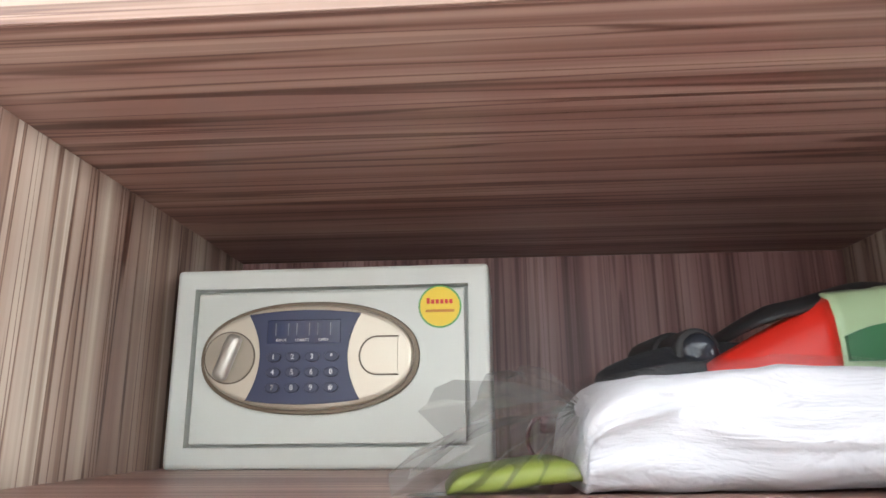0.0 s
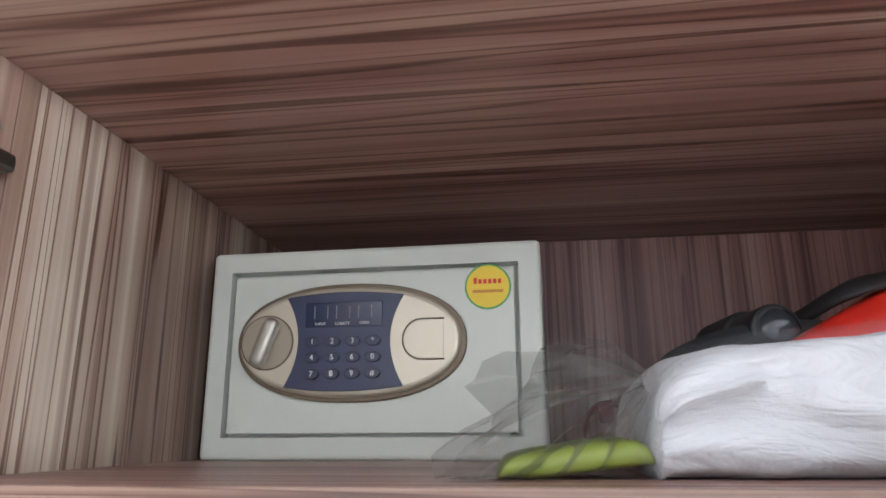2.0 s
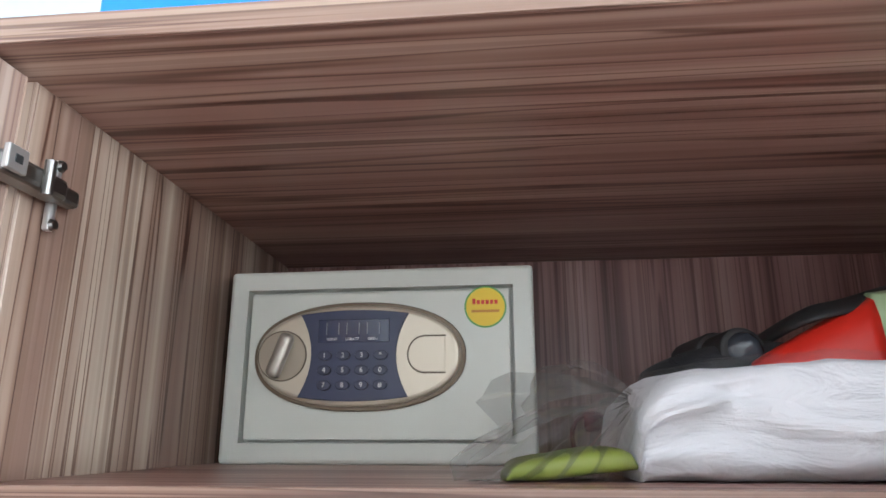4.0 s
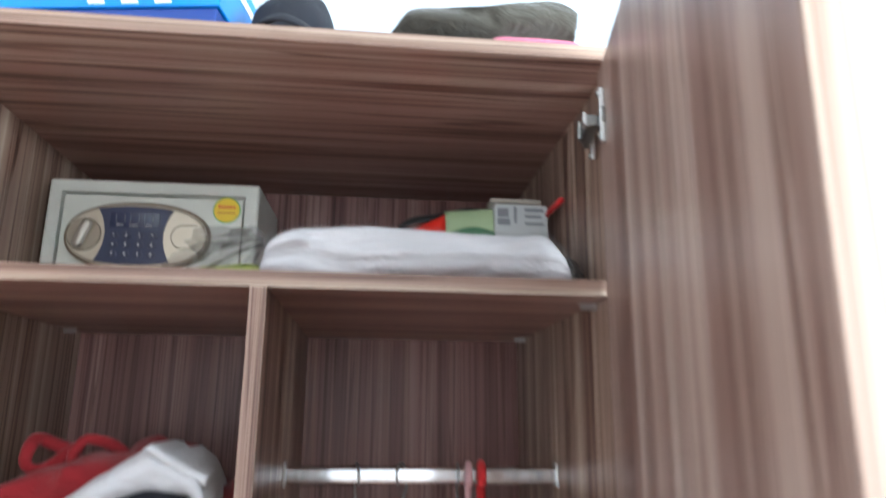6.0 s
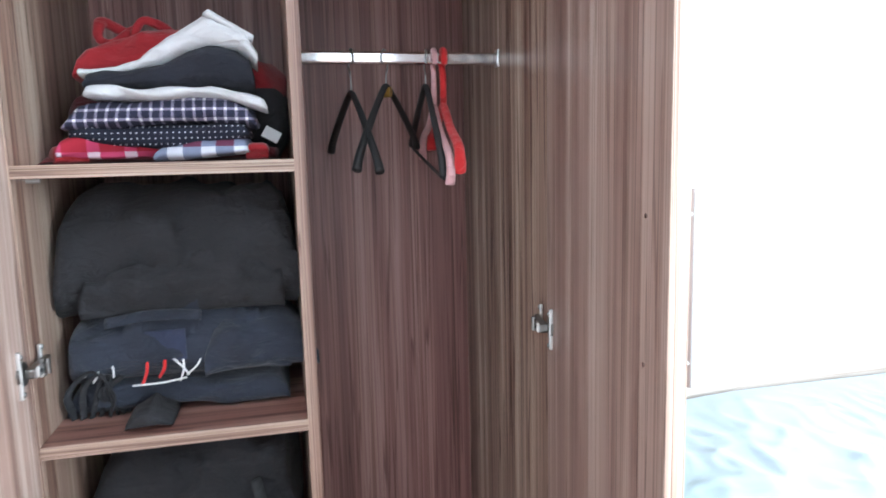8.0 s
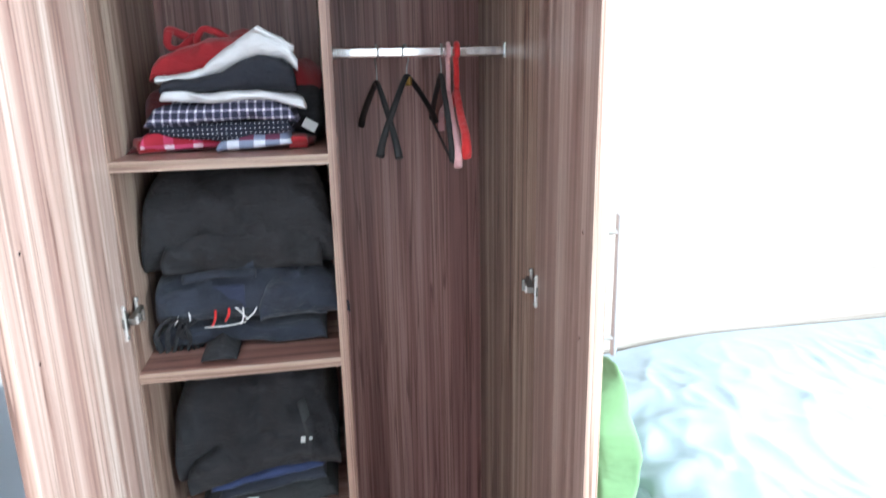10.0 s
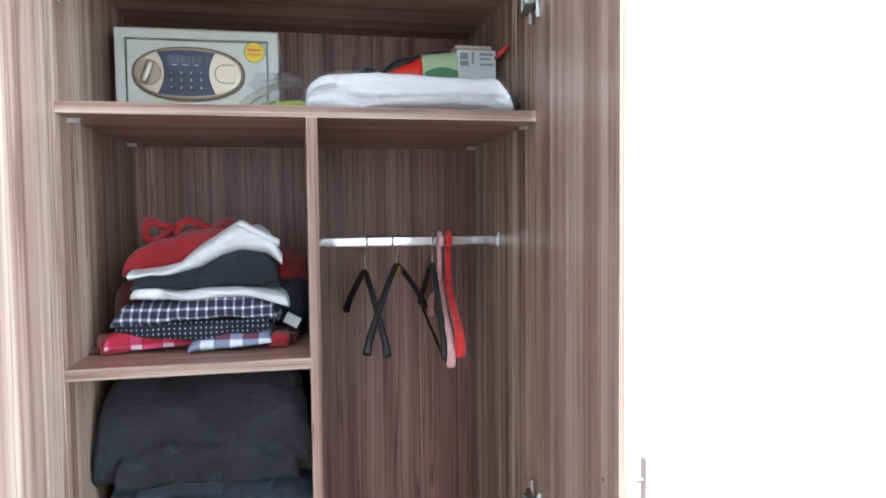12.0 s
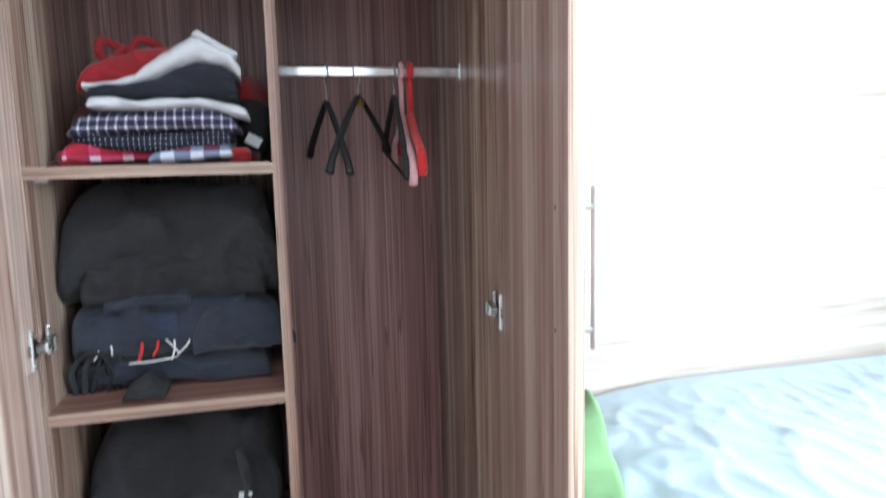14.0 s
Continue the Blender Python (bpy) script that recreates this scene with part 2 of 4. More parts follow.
def clear_film(name, tint=(0.95, 0.96, 0.97), clear=0.82, rough=0.12):
    m, nt, b = mat(name, rough)
    b.inputs["Base Color"].default_value = (*tint, 1)
    tr = nt.nodes.new("ShaderNodeBsdfTransparent")
    mx = nt.nodes.new("ShaderNodeMixShader")
    mx.inputs[0].default_value = clear
    out = nt.nodes["Material Output"]
    n = noise_tex(nt, 35.0, 3.0, mapped(nt, (1, 1, 1)))
    bumped(nt, b, n.outputs[0], 0.6, 0.01)
    nt.links.new(b.outputs[0], mx.inputs[1])
    nt.links.new(tr.outputs[0], mx.inputs[2])
    nt.links.new(mx.outputs[0], out.inputs[0])
    return m


FILM = clear_film("clear_plastic_film", (0.20, 0.19, 0.18), 0.62, 0.05)
FILM_BAG = clear_film("bedding_bag_film", (0.5, 0.52, 0.54), 0.93, 0.08)
BEDDING = cloth("white_bedding", (0.60, 0.582, 0.60), 600, 0.08, 0.9, 0.75, (0.45, 1.0, 1.2))

# ---- mesh helpers ----


def part(name, bm, material, parent=None, label="", smooth=False):
    me = bpy.data.meshes.new(name)
    if smooth:
        for f in bm.faces:
            f.smooth = True
    bm.to_mesh(me)
    bm.free()
    me.materials.append(material)
    ob = new(name, me)
    ob.parent = parent
    return tagged(ob, label)


def thing(name, m, label, category, group="", kind=""):
    ob = new(name)
    ob.empty_display_size = 0.05
    ob.matrix_basis = m
    return tagged(ob, label, category, group, kind)


def box(lo, hi, bevel=0.0, seg=2):
    bm = bmesh.new()
    size = [b - a for a, b in zip(lo, hi)]
    mid = [(a + b) / 2 for a, b in zip(lo, hi)]
    bmesh.ops.create_cube(bm, size=1.0, matrix=Matrix.LocRotScale(mid, None, size))
    if bevel:
        bmesh.ops.bevel(bm, geom=bm.edges[:], offset=bevel, segments=seg, affect="EDGES", profile=0.5)
    return bm


def join(*bms):
    out = bms[0]
    for other in bms[1:]:
        me = bpy.data.meshes.new("tmp")
        other.to_mesh(me)
        other.free()
        out.from_mesh(me)
        bpy.data.meshes.remove(me)
    return out


def cyl(p, q, r, seg=20, r2=None, bevel=0.0):
    bm = bmesh.new()
    p, q = Vector(p), Vector(q)
    d = q - p
    m = Matrix.Translation((p + q) / 2) @ d.to_track_quat("Z", "Y").to_matrix().to_4x4()
    bmesh.ops.create_cone(bm, cap_ends=True, segments=seg, radius1=r, radius2=r if r2 is None else r2, depth=d.length, matrix=m)
    if bevel:
        rim = [e for e in bm.edges if len(e.link_faces) == 2 and any(len(f.verts) > 4 for f in e.link_faces)]
        bmesh.ops.bevel(bm, geom=rim, offset=bevel, segments=2, affect="EDGES", profile=0.5)
    return bm


def tube(points, radius, seg=10, closed=False, flat=1.0):
    """A tube of round or flattened section along points; radius may be one for each point."""
    bm = bmesh.new()
    pts = [Vector(p) for p in points]
    rad = radius if isinstance(radius, (list, tuple)) else [radius] * len(pts)
    rings = []
    n = len(pts)
    side = None
    for i, p in enumerate(pts):
        a = pts[i - 1] if (i or closed) else p
        b = pts[(i + 1) % n] if (i < n - 1 or closed) else p
        d = (b - a).normalized()
        if side is None:
            side = d.orthogonal().normalized()
        side = (side - d * side.dot(d)).normalized()
        up = d.cross(side)
        rings.append([bm.verts.new(p + (side * math.cos(2 * math.pi * k / seg) + up * math.sin(2 * math.pi * k / seg) * flat) * rad[i]) for k in range(seg)])
    last = n if closed else n - 1
    for i in range(last):
        r0, r1 = rings[i], rings[(i + 1) % n]
        for k in range(seg):
            bm.faces.new((r0[k], r0[(k + 1) % seg], r1[(k + 1) % seg], r1[k]))
    if not closed:
        bm.faces.new(rings[0][::-1])
        bm.faces.new(rings[-1])
    return bm


def curve_points(ctrl, n=24):
    """A smooth line through control points (Catmull-Rom)."""
    c = [Vector(p) for p in ctrl]
    c = [2 * c[0] - c[1]] + c + [2 * c[-1] - c[-2]]
    out = []
    spans = len(c) - 3
    for i in range(n + 1):
        u = i / n * spans
        k = min(int(u), spans - 1)
        t = u - k
        a, b, d, e = c[k:k + 4]
        out.append(0.5 * ((2 * b) + (d - a) * t + (2 * a - 5 * b + 4 * d - e) * t * t + (3 * b - a - 3 * d + e) * t ** 3))
    return out


def prism(outline, y0, y1, bevel=0.0, seg=2):
    """An outline of (x, z) drawn out from y0 to y1."""
    bm = bmesh.new()
    a = [bm.verts.new((x, y0, z)) for x, z in outline]
    b = [bm.verts.new((x, y1, z)) for x, z in outline]
    n = len(a)
    front = bm.faces.new(a)
    back = bm.faces.new(b[::-1])
    for i in range(n):
        bm.faces.new((a[i], b[i], b[(i + 1) % n], a[(i + 1) % n]))
    bmesh.ops.recalc_face_normals(bm, faces=bm.faces[:])
    if bevel:
        rim = list(front.edges)
        bmesh.ops.bevel(bm, geom=rim, offset=bevel, segments=seg, affect="EDGES", profile=0.5)
    return bm


def folded(w, d, h, seed=0, crease=0.006, arch=None, taper=0.0, nx=44, nl=28, lobes=1, square=7):
    """Folded cloth: a slab w x d x h on z = 0, with a rounded fold in front (-y), soft ends and creases. arch(u): lift of the whole, u from -1 to 1."""
    bm = bmesh.new()
    off = Vector((seed * 7.3, seed * 3.1, seed * 1.7))
    rings = []
    for i in range(nx + 1):
        u = -1 + 2 * i / nx
        end = (1 - abs(u) ** square) ** 0.5 if abs(u) < 1 else 0.0
        hh = h * (0.30 + 0.70 * end) * (1 - taper * (u * 0.5 + 0.5))
        lift = arch(u) if arch else 0.0
        ring = []
        for k in range(nl):
            a = 2 * math.pi * k / nl
            c, s = math.cos(a), math.sin(a)
            y = 0.5 * d * math.copysign(abs(c) ** 0.35, c) * (0.94 + 0.06 * end)
            z = 0.5 * hh * math.copysign(abs(s) ** 0.75, s) + 0.5 * hh
            x = 0.5 * w * u
            q = Vector((x * 7, y * 5, z * 16)) + off
            q2 = Vector((x * 22, y * 9, z * 40)) + off * 2
            dn = noise.noise(q) * crease * 1.5 + noise.noise(q2) * crease * 0.8
            ridge = max(0.0, 1 - abs(noise.noise(Vector((x * 5 + z * 6, y * 3, z * 26 - x * 3)) + off * 3)) * 2.6)
            dn += ridge ** 2 * crease * 0.75
            gap = 0.0
            if lobes > 1:
                wave = 0.16 * noise.noise(Vector((x * 9, 0, seed))) + 0.07 * math.sin(x * 27 + seed)
                gap = -0.012 * max(0.0, math.cos(2 * math.pi * lobes * (z / max(hh, 1e-5) + wave))) ** 5 * (0.35 + 0.65 * noise.noise(Vector((x * 11, z * 20, 4 + seed))) ** 2 * 4) * (1 if c < 0 else 0)
            ring.append(bm.verts.new((x + noise.noise(q2 + off) * crease, y - c * gap * 1.2 + dn * 1.3, max(0.0, z + dn * (0.9 if s > 0 else 0.15)) + lift)))
        rings.append(ring)
    for i in range(nx):
        for k in range(nl):
            bm.faces.new((rings[i][k], rings[i + 1][k], rings[i + 1][(k + 1) % nl], rings[i][(k + 1) % nl]))
    bm.faces.new(rings[0])
    bm.faces.new(rings[-1][::-1])
    bmesh.ops.recalc_face_normals(bm, faces=bm.faces[:])
    return bm


def lump(w, d, h, seed=0, crease=0.02, freq=9.0, sub=4, power=0.75):
    """A soft crumpled heap on z = 0."""
    bm = bmesh.new()
    bmesh.ops.create_icosphere(bm, subdivisions=sub, radius=1.0)
    off = Vector((seed * 5.1, seed * 2.7, seed * 9.3))
    for v in bm.verts:
        c = v.co.copy()
        p = Vector([math.copysign(abs(q) ** power, q) for q in c])
        r = 1 + noise.noise(c * 1.6 + off) * 0.12
        pos = Vector((p.x * w / 2 * r, p.y * d / 2 * r, (p.z * 0.5 + 0.5) * h * (1 + noise.noise(c * 1.3 + off * 2) * 0.10)))
        k = noise.noise(Vector((pos.x * freq, pos.y * freq, pos.z * freq * 2.2)) + off) + 0.5 * noise.noise(pos * freq * 2.6 + off)
        pos += c * k * crease
        v.co = (pos.x, pos.y, max(0.0, pos.z))
    return bm


def text_mesh(body, size, m, material, parent, name, depth=0.0004):
    cu = bpy.data.curves.new(name, "FONT")
    cu.body, cu.size, cu.extrude, cu.align_x, cu.align_y = body, size, depth, "CENTER", "CENTER"
    tmp = bpy.data.objects.new(name, cu)
    scene.collection.objects.link(tmp)
    me = bpy.data.meshes.new_from_object(tmp.evaluated_get(bpy.context.evaluated_depsgraph_get()))
    bpy.data.objects.remove(tmp)
    bpy.data.curves.remove(cu)
    me.transform(m)
    me.materials.clear()
    me.materials.append(material)
    ob = new(name, me)
    ob.parent = parent
    return ob


# ---- the room ----
FRONT, BACK = 0.31, 0.822
LEFT, RIGHT = -0.298, 0.464
RX0, RX1, RY0, RY1, RH = -0.85, 2.70, -3.30, 0.84, 2.60


def structure(name, bm, material, label, category):
    ob = part(name, bm, material)
    return tagged(ob, label, category, "", "structure")


structure("floor", box((RX0 - 0.1, RY0 - 0.1, -0.08), (RX1 + 0.1, RY1 + 0.1, 0.0)), FLOOR, "brown wood laminate floor of the bedroom", "floor")
structure("ceiling", box((RX0 - 0.1, RY0 - 0.1, RH), (RX1 + 0.1, RY1 + 0.1, RH + 0.1)), CEIL, "plain white painted bedroom ceiling", "ceiling")
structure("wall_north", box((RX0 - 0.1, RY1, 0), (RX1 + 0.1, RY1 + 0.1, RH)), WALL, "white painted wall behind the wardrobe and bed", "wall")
structure("wall_south", box((RX0 - 0.1, RY0 - 0.1, 0), (RX1 + 0.1, RY0, RH)), BACK_WALL, "unseen pale grey wall, added to bounce light into the wardrobe", "wall")
structure("wall_west", box((RX0 - 0.1, RY0, 0), (RX0, RY1, RH)), WALL_SIDE, "white wall beside the wardrobe, toned down to cut bounce", "wall")
WY0, WY1, WZ0, WZ1 = -2.85, -0.95, 0.85, 2.25
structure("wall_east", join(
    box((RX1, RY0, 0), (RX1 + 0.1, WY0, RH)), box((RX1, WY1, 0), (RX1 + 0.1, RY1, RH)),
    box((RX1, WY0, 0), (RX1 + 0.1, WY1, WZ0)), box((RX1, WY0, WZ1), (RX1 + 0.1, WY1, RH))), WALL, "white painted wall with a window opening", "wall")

# ---- the wardrobe ----
TOP0, TOP1 = 1.902, 1.919
BROW = 0.266  # front of the top panel, overhanging the doors
T = 0.018
wardrobe = thing("wardrobe", pose(0, 0, 0), "zebrano-veneered two-door wardrobe standing open, filled with clothes", "wardrobe")
for x in (LEFT - T, RIGHT):
    part("side_panel", box((x, FRONT + 0.002, 0.0), (x + T, BACK, TOP0), 0.0006, 1), WOOD_V, wardrobe)
    part("edge_band", box((x, FRONT, 0.0), (x + T, FRONT + 0.0015, TOP0), 0.0004, 1), WOOD_EDGE_V, wardrobe)
part("top_panel", box((LEFT - T, BROW + 0.002, TOP0), (RIGHT + T, BACK, TOP1), 0.0006, 1), WOOD_X, wardrobe)
part("edge_band", box((LEFT - T, BROW, TOP0), (RIGHT + T, BROW + 0.0015, TOP1), 0.0004, 1), WOOD_EDGE_X, wardrobe)
part("back_panel", box((LEFT, BACK - 0.006, 0.0), (RIGHT, BACK, TOP0)), WOOD_BACK, wardrobe, "red-brown laminate back panel, tones darkened for shade")


def shelf(x0, x1, top):
    part("shelf", box((x0, FRONT + 0.002, top - T), (x1, BACK - 0.007, top), 0.0006, 1), WOOD_X, wardrobe)
    part("edge_band", box((x0, FRONT, top - T), (x1, FRONT + 0.0015, top), 0.0004, 1), WOOD_EDGE_X, wardrobe)


SH1, SH2, SH3, SH4 = 1.656, 1.249, 0.857, 0.45
DIV0, DIV1 = 0.070, 0.088
shelf(LEFT, RIGHT, SH1)
part("divider", box((DIV0, FRONT + 0.002, 0.10), (DIV1, BACK - 0.007, SH1 - T), 0.0006, 1), WOOD_V, wardrobe)
part("edge_band", box((DIV0, FRONT, 0.10), (DIV1, FRONT + 0.0015, SH1 - T), 0.0004, 1), WOOD_EDGE_V, wardrobe)
for z in (SH2, SH3, SH4):
    shelf(LEFT, DIV0, z)
part("bottom_panel", box((LEFT, FRONT, 0.082), (RIGHT, BACK - 0.007, 0.10)), WOOD_X, wardrobe)
part("plinth", box((LEFT, FRONT + 0.02, 0.0), (RIGHT, FRONT + 0.038, 0.082)), WOOD_X, wardrobe)

# pale shelf pins below the shelves
for z, xs in ((SH1 - T, (LEFT, RIGHT)), (SH2 - T, (LEFT,)), (SH3 - T, (LEFT,))):
    for x in xs:
        s = 1 if x == LEFT else -1
        for y in (FRONT + 0.06, BACK - 0.07):
            part("shelf_pin", join(cyl((x, y, z - 0.004), (x + s * 0.018, y, z - 0.004), 0.0035, 10), box((min(x, x + s * 0.02), y - 0.006, z - 0.0012), (max(x, x + s * 0.02), y + 0.006, z))), PLATE, wardrobe)


def open_door(hx, hy, fx, fy, s, label):
    """From hinge edge (hx, hy) to free edge (fx, fy), inner face on that line; s = 1: outer face to +x, -1: to -x."""
    w = math.hypot(fx - hx, fy - hy)
    ux, uy = (fx - hx) / w, (fy - hy) / w
    ox, oy = (-uy, ux) if (-uy) * s > 0 else (uy, -ux)
    m = Matrix(((ux, ox, 0, hx), (uy, oy, 0, hy), (0, 0, 1, 0), (0, 0, 0, 1)))
    turn = m.to_3x3().determinant() < 0

    def fix(bm):
        bm.transform(m)
        if turn:
            bmesh.ops.reverse_faces(bm, faces=bm.faces[:])
        return bm
    d = part("door", fix(box((0.0016, 0, 0.045), (w - 0.0016, T, 1.899), 0.0006, 1)), WOOD_DOOR, wardrobe, label)
    for x in (0.0, w - 0.0015):
        part("edge_band", fix(box((x, 0.0, 0.045), (x + 0.0015, T, 1.899), 0.0003, 1)), WOOD_EDGE_V, d)
    for z in (1.832, 0.977, 0.125):
        h = part("hinge", fix(join(
            cyl((0.030, -0.004, z), (0.030, 0.0, z), 0.0165, 24),
            box((-0.026, -0.020, z - 0.008), (0.030, -0.004, z + 0.006), 0.003, 2),
            box((-0.046, -0.014, z - 0.006), (-0.022, -0.004, z + 0.006), 0.003, 2),
            cyl((-0.004, -0.022, z - 0.011), (-0.004, -0.022, z + 0.011), 0.0035, 12))), HINGE, d, "nickel-plated concealed hinge")
        part("door_plate", fix(box((0.0370, -0.0060, z - 0.032), (0.0435, 0.0, z + 0.032), 0.0015, 2)), PLATE, h, "bright nickel plate")
        part("side_plate", fix(box((-0.036, -0.0060, z - 0.024), (-0.030, -0.0005, z + 0.024), 0.0015, 2)), PLATE, h, "bright nickel plate")
        for x, dz, y in ((0.0403, -0.025, -0.006), (0.0403, 0.025, -0.006), (-0.033, -0.020, -0.006), (-0.033, 0.020, -0.006)):
            part("screw", fix(cyl((x, y - 0.0025, z + dz), (x, y, z + dz), 0.003, 12, 0.0042)), HINGE, h)
        part("clip", fix(box((0.014, -0.0225, z - 0.006), (0.030, -0.0185, z + 0.009), 0.001, 2)), PLATE, h, "bright stamped clip plate")
        # Hole not cut: its darkness is a small black block on the clip.
        part("clip_hole", fix(box((0.0190, -0.0231, z - 0.001), (0.0250, -0.0224, z + 0.004), 0.0002, 1)), BLACK_PL, h)
    hb, hz0, hz1 = w - 0.056, 1.022, 1.213
    part("handle", fix(join(cyl((hb, T + 0.027, hz0), (hb, T + 0.027, hz1), 0.0042, 16, None, 0.001),
                            cyl((hb, T, hz0 + 0.024), (hb, T + 0.027, hz0 + 0.024), 0.0036, 12),
                            cyl((hb, T, hz1 - 0.024), (hb, T + 0.027, hz1 - 0.024), 0.0036, 12))), STEEL, d, "brushed steel bar handle")
    for z in (hz0 + 0.024, hz1 - 0.024):
        part("handle_screw", fix(cyl((hb, -0.0012, z), (hb, 0.0006, z), 0.0024, 14, 0.0020)), CHROME, d)
    return d


open_door(RIGHT - 0.010, FRONT - 0.010, 0.367, -0.188, 1, "zebrano door standing open")
open_door(LEFT + 0.002, FRONT - 0.010, -0.306, -0.118, -1, "zebrano door standing open")

# hanging rail
part("rail", box((DIV1, 0.558, 1.415), (RIGHT, 0.572, 1.438), 0.0055, 3), CHROME, wardrobe, "chrome hanging rail", True)
for x0, x1 in ((DIV1, DIV1 + 0.004), (RIGHT - 0.004, RIGHT)):
    part("rail_bracket", box((x0, 0.555, 1.411), (x1, 0.575, 1.444), 0.0015, 2), STEEL, wardrobe)

# ---- the safe ----
safe = thing("safe", pose(-0.130, 0.598, SH1, 0, 0, -1.2), "small pale grey steel safe with an oval keypad", "safe")
SW, SHT = 0.306, 0.188
bm = box((-SW / 2, 0.0, 0.0), (SW / 2, 0.180, SHT), 0.0045, 3)
front = max((f for f in bm.faces if f.normal.y < -0.99), key=lambda f: f.calc_area())
bmesh.ops.inset_region(bm, faces=[front], thickness=0.0212, depth=0.0)
bmesh.ops.inset_region(bm, faces=[front], thickness=0.0006, depth=-0.014)
part("body", bm, SAFE, safe)
sdoor = part("door", box((-SW / 2 + 0.0236, 0.0015, 0.0226), (SW / 2 - 0.0236, 0.0110, SHT - 0.0240), 0.0008, 2), SAFE_DOOR, safe)
CX, CZ = -0.017, 0.101


def lens_outline(hw, hz, n=72, power=2.25):
    out = []
    for k in range(n):
        a = 2 * math.pi * k / n
        c, q = math.cos(a), math.sin(a)
        out.append((CX + hw * math.copysign(abs(c) ** (2 / power), c), CZ + hz * math.copysign(abs(q) ** (2 / power), q)))
    return out


part("rim", prism(lens_outline(0.1045, 0.0525), -0.0030, 0.0014, 0.0012), GOLD_RIM, safe, "bronze plastic rim")
bezel = part("bezel", prism(lens_outline(0.1000, 0.0485), -0.0095, -0.0030, 0.0045, 3), CHAMP, safe, "champagne plastic oval bezel")


def keypad_outline():
    hw, hz, pts = 0.0535, 0.0395, []
    n = 12
    for k in range(n + 1):
        u = -1 + 2 * k / n
        pts.append((CX - 0.003 + u * hw, CZ + hz + 0.004 * (1 - u * u)))
    for k in range(1, n):
        u = 1 - 2 * k / n
        pts.append((CX - 0.003 + hw - 0.012 * (1 - u * u), CZ + u * hz))
    for k in range(n + 1):
        u = 1 - 2 * k / n
        pts.append((CX - 0.003 + u * hw, CZ - hz - 0.004 * (1 - u * u)))
    for k in range(1, n):
        u = -1 + 2 * k / n
        pts.append((CX - 0.003 - hw + 0.012 * (1 - u * u), CZ + u * hz))
    return pts


keypad = part("keypad", prism(keypad_outline(), -0.0112, -0.0094, 0.0006), NAVY, safe, "navy blue keypad panel")
part("display", box((CX - 0.038, -0.0120, CZ + 0.012), (CX + 0.032, -0.0110, CZ + 0.034), 0.0004, 1), DISPLAY, keypad, "dark glossy display strip")
UPRIGHT = pose(0, 0, 0, 90, 0, 0)
for i, word in enumerate(("INPUT", "LOBATT", "OPEN")):
    text_mesh(word, 0.0036, pose(CX - 0.024 + i * 0.0200, -0.0123, CZ + 0.0150) @ UPRIGHT, INK_WHITE, keypad, "lettering")
    part("lamp_mark", join(box((CX - 0.030 + i * 0.0200, -0.0124, CZ + 0.0195), (CX - 0.0292 + i * 0.0200, -0.0119, CZ + 0.031)),
                           box((CX - 0.018 + i * 0.0200, -0.0124, CZ + 0.0195), (CX - 0.0172 + i * 0.0200, -0.0119, CZ + 0.031))), INK_GREY, keypad)
for r, row in enumerate(("123*", "4560", "789#")):
    for c, ch in enumerate(row):
        kx, kz = CX - 0.003 - 0.0275 + c * 0.0182, CZ - 0.0005 - r * 0.0140
        key = part("key", prism([(kx + 0.0068 * math.cos(q), kz + 0.0047 * math.sin(q)) for q in [2 * math.pi * k / 20 for k in range(20)]], -0.0135, -0.0110, 0.0008), NAVY_KEY, keypad)
        text_mesh(ch, 0.0066, pose(kx, -0.0138, kz) @ UPRIGHT, INK_WHITE, key, "digit")
# turning knob in a round well
KX = CX - 0.0735
part("knob_well", cyl((KX, -0.0104, CZ), (KX, -0.0094, CZ), 0.0245, 40), BROWN_PL, safe, "bronze round knob well")
part("knob_disc", cyl((KX, -0.0112, CZ), (KX, -0.0100, CZ), 0.0232, 40), KNOB_DISC, safe)
wing = box((-0.0075, -0.0215, -0.0222), (0.0075, -0.0105, 0.0222), 0.0060, 4)
wing.transform(pose(KX, 0, CZ, 0, 20, 0))
part("knob", wing, SATIN, safe, "satin metal turning knob", True)
# battery flap: outline of a rounded tab
tab = [(CX + 0.086, CZ + 0.0175), (CX + 0.066, CZ + 0.0175)] + [(CX + 0.066 - 0.0165 * math.sin(q), CZ + 0.0175 * math.cos(q)) for q in [math.pi * k / 14 for k in range(1, 14)]] + [(CX + 0.066, CZ - 0.0175), (CX + 0.086, CZ - 0.0175)]
part("flap_groove", tube([(x, -0.0098, z) for x, z in tab], 0.0007, 6), BROWN_PL, safe, "thin dark groove of the battery flap")
part("battery_flap", prism([(CX + 0.0855, CZ + 0.0165), (CX + 0.066, CZ + 0.0165)] + [(CX + 0.066 - 0.0155 * math.sin(q), CZ + 0.0165 * math.cos(q)) for q in [math.pi * k / 14 for k in range(1, 14)]] + [(CX + 0.066, CZ - 0.0165), (CX + 0.0855, CZ - 0.0165)], -0.0104, -0.0090, 0.0004), CHAMP, safe)
STX, STZ = 0.1065, 0.147
sticker = part("sticker", cyl((STX, 0.0010, STZ), (STX, 0.0015, STZ), 0.0205, 40), GREEN_RING, safe, "round yellow sticker with a green rim")
part("disc", cyl((STX, 0.0006, STZ), (STX, 0.0012, STZ), 0.0188, 40), YELLOW, sticker)
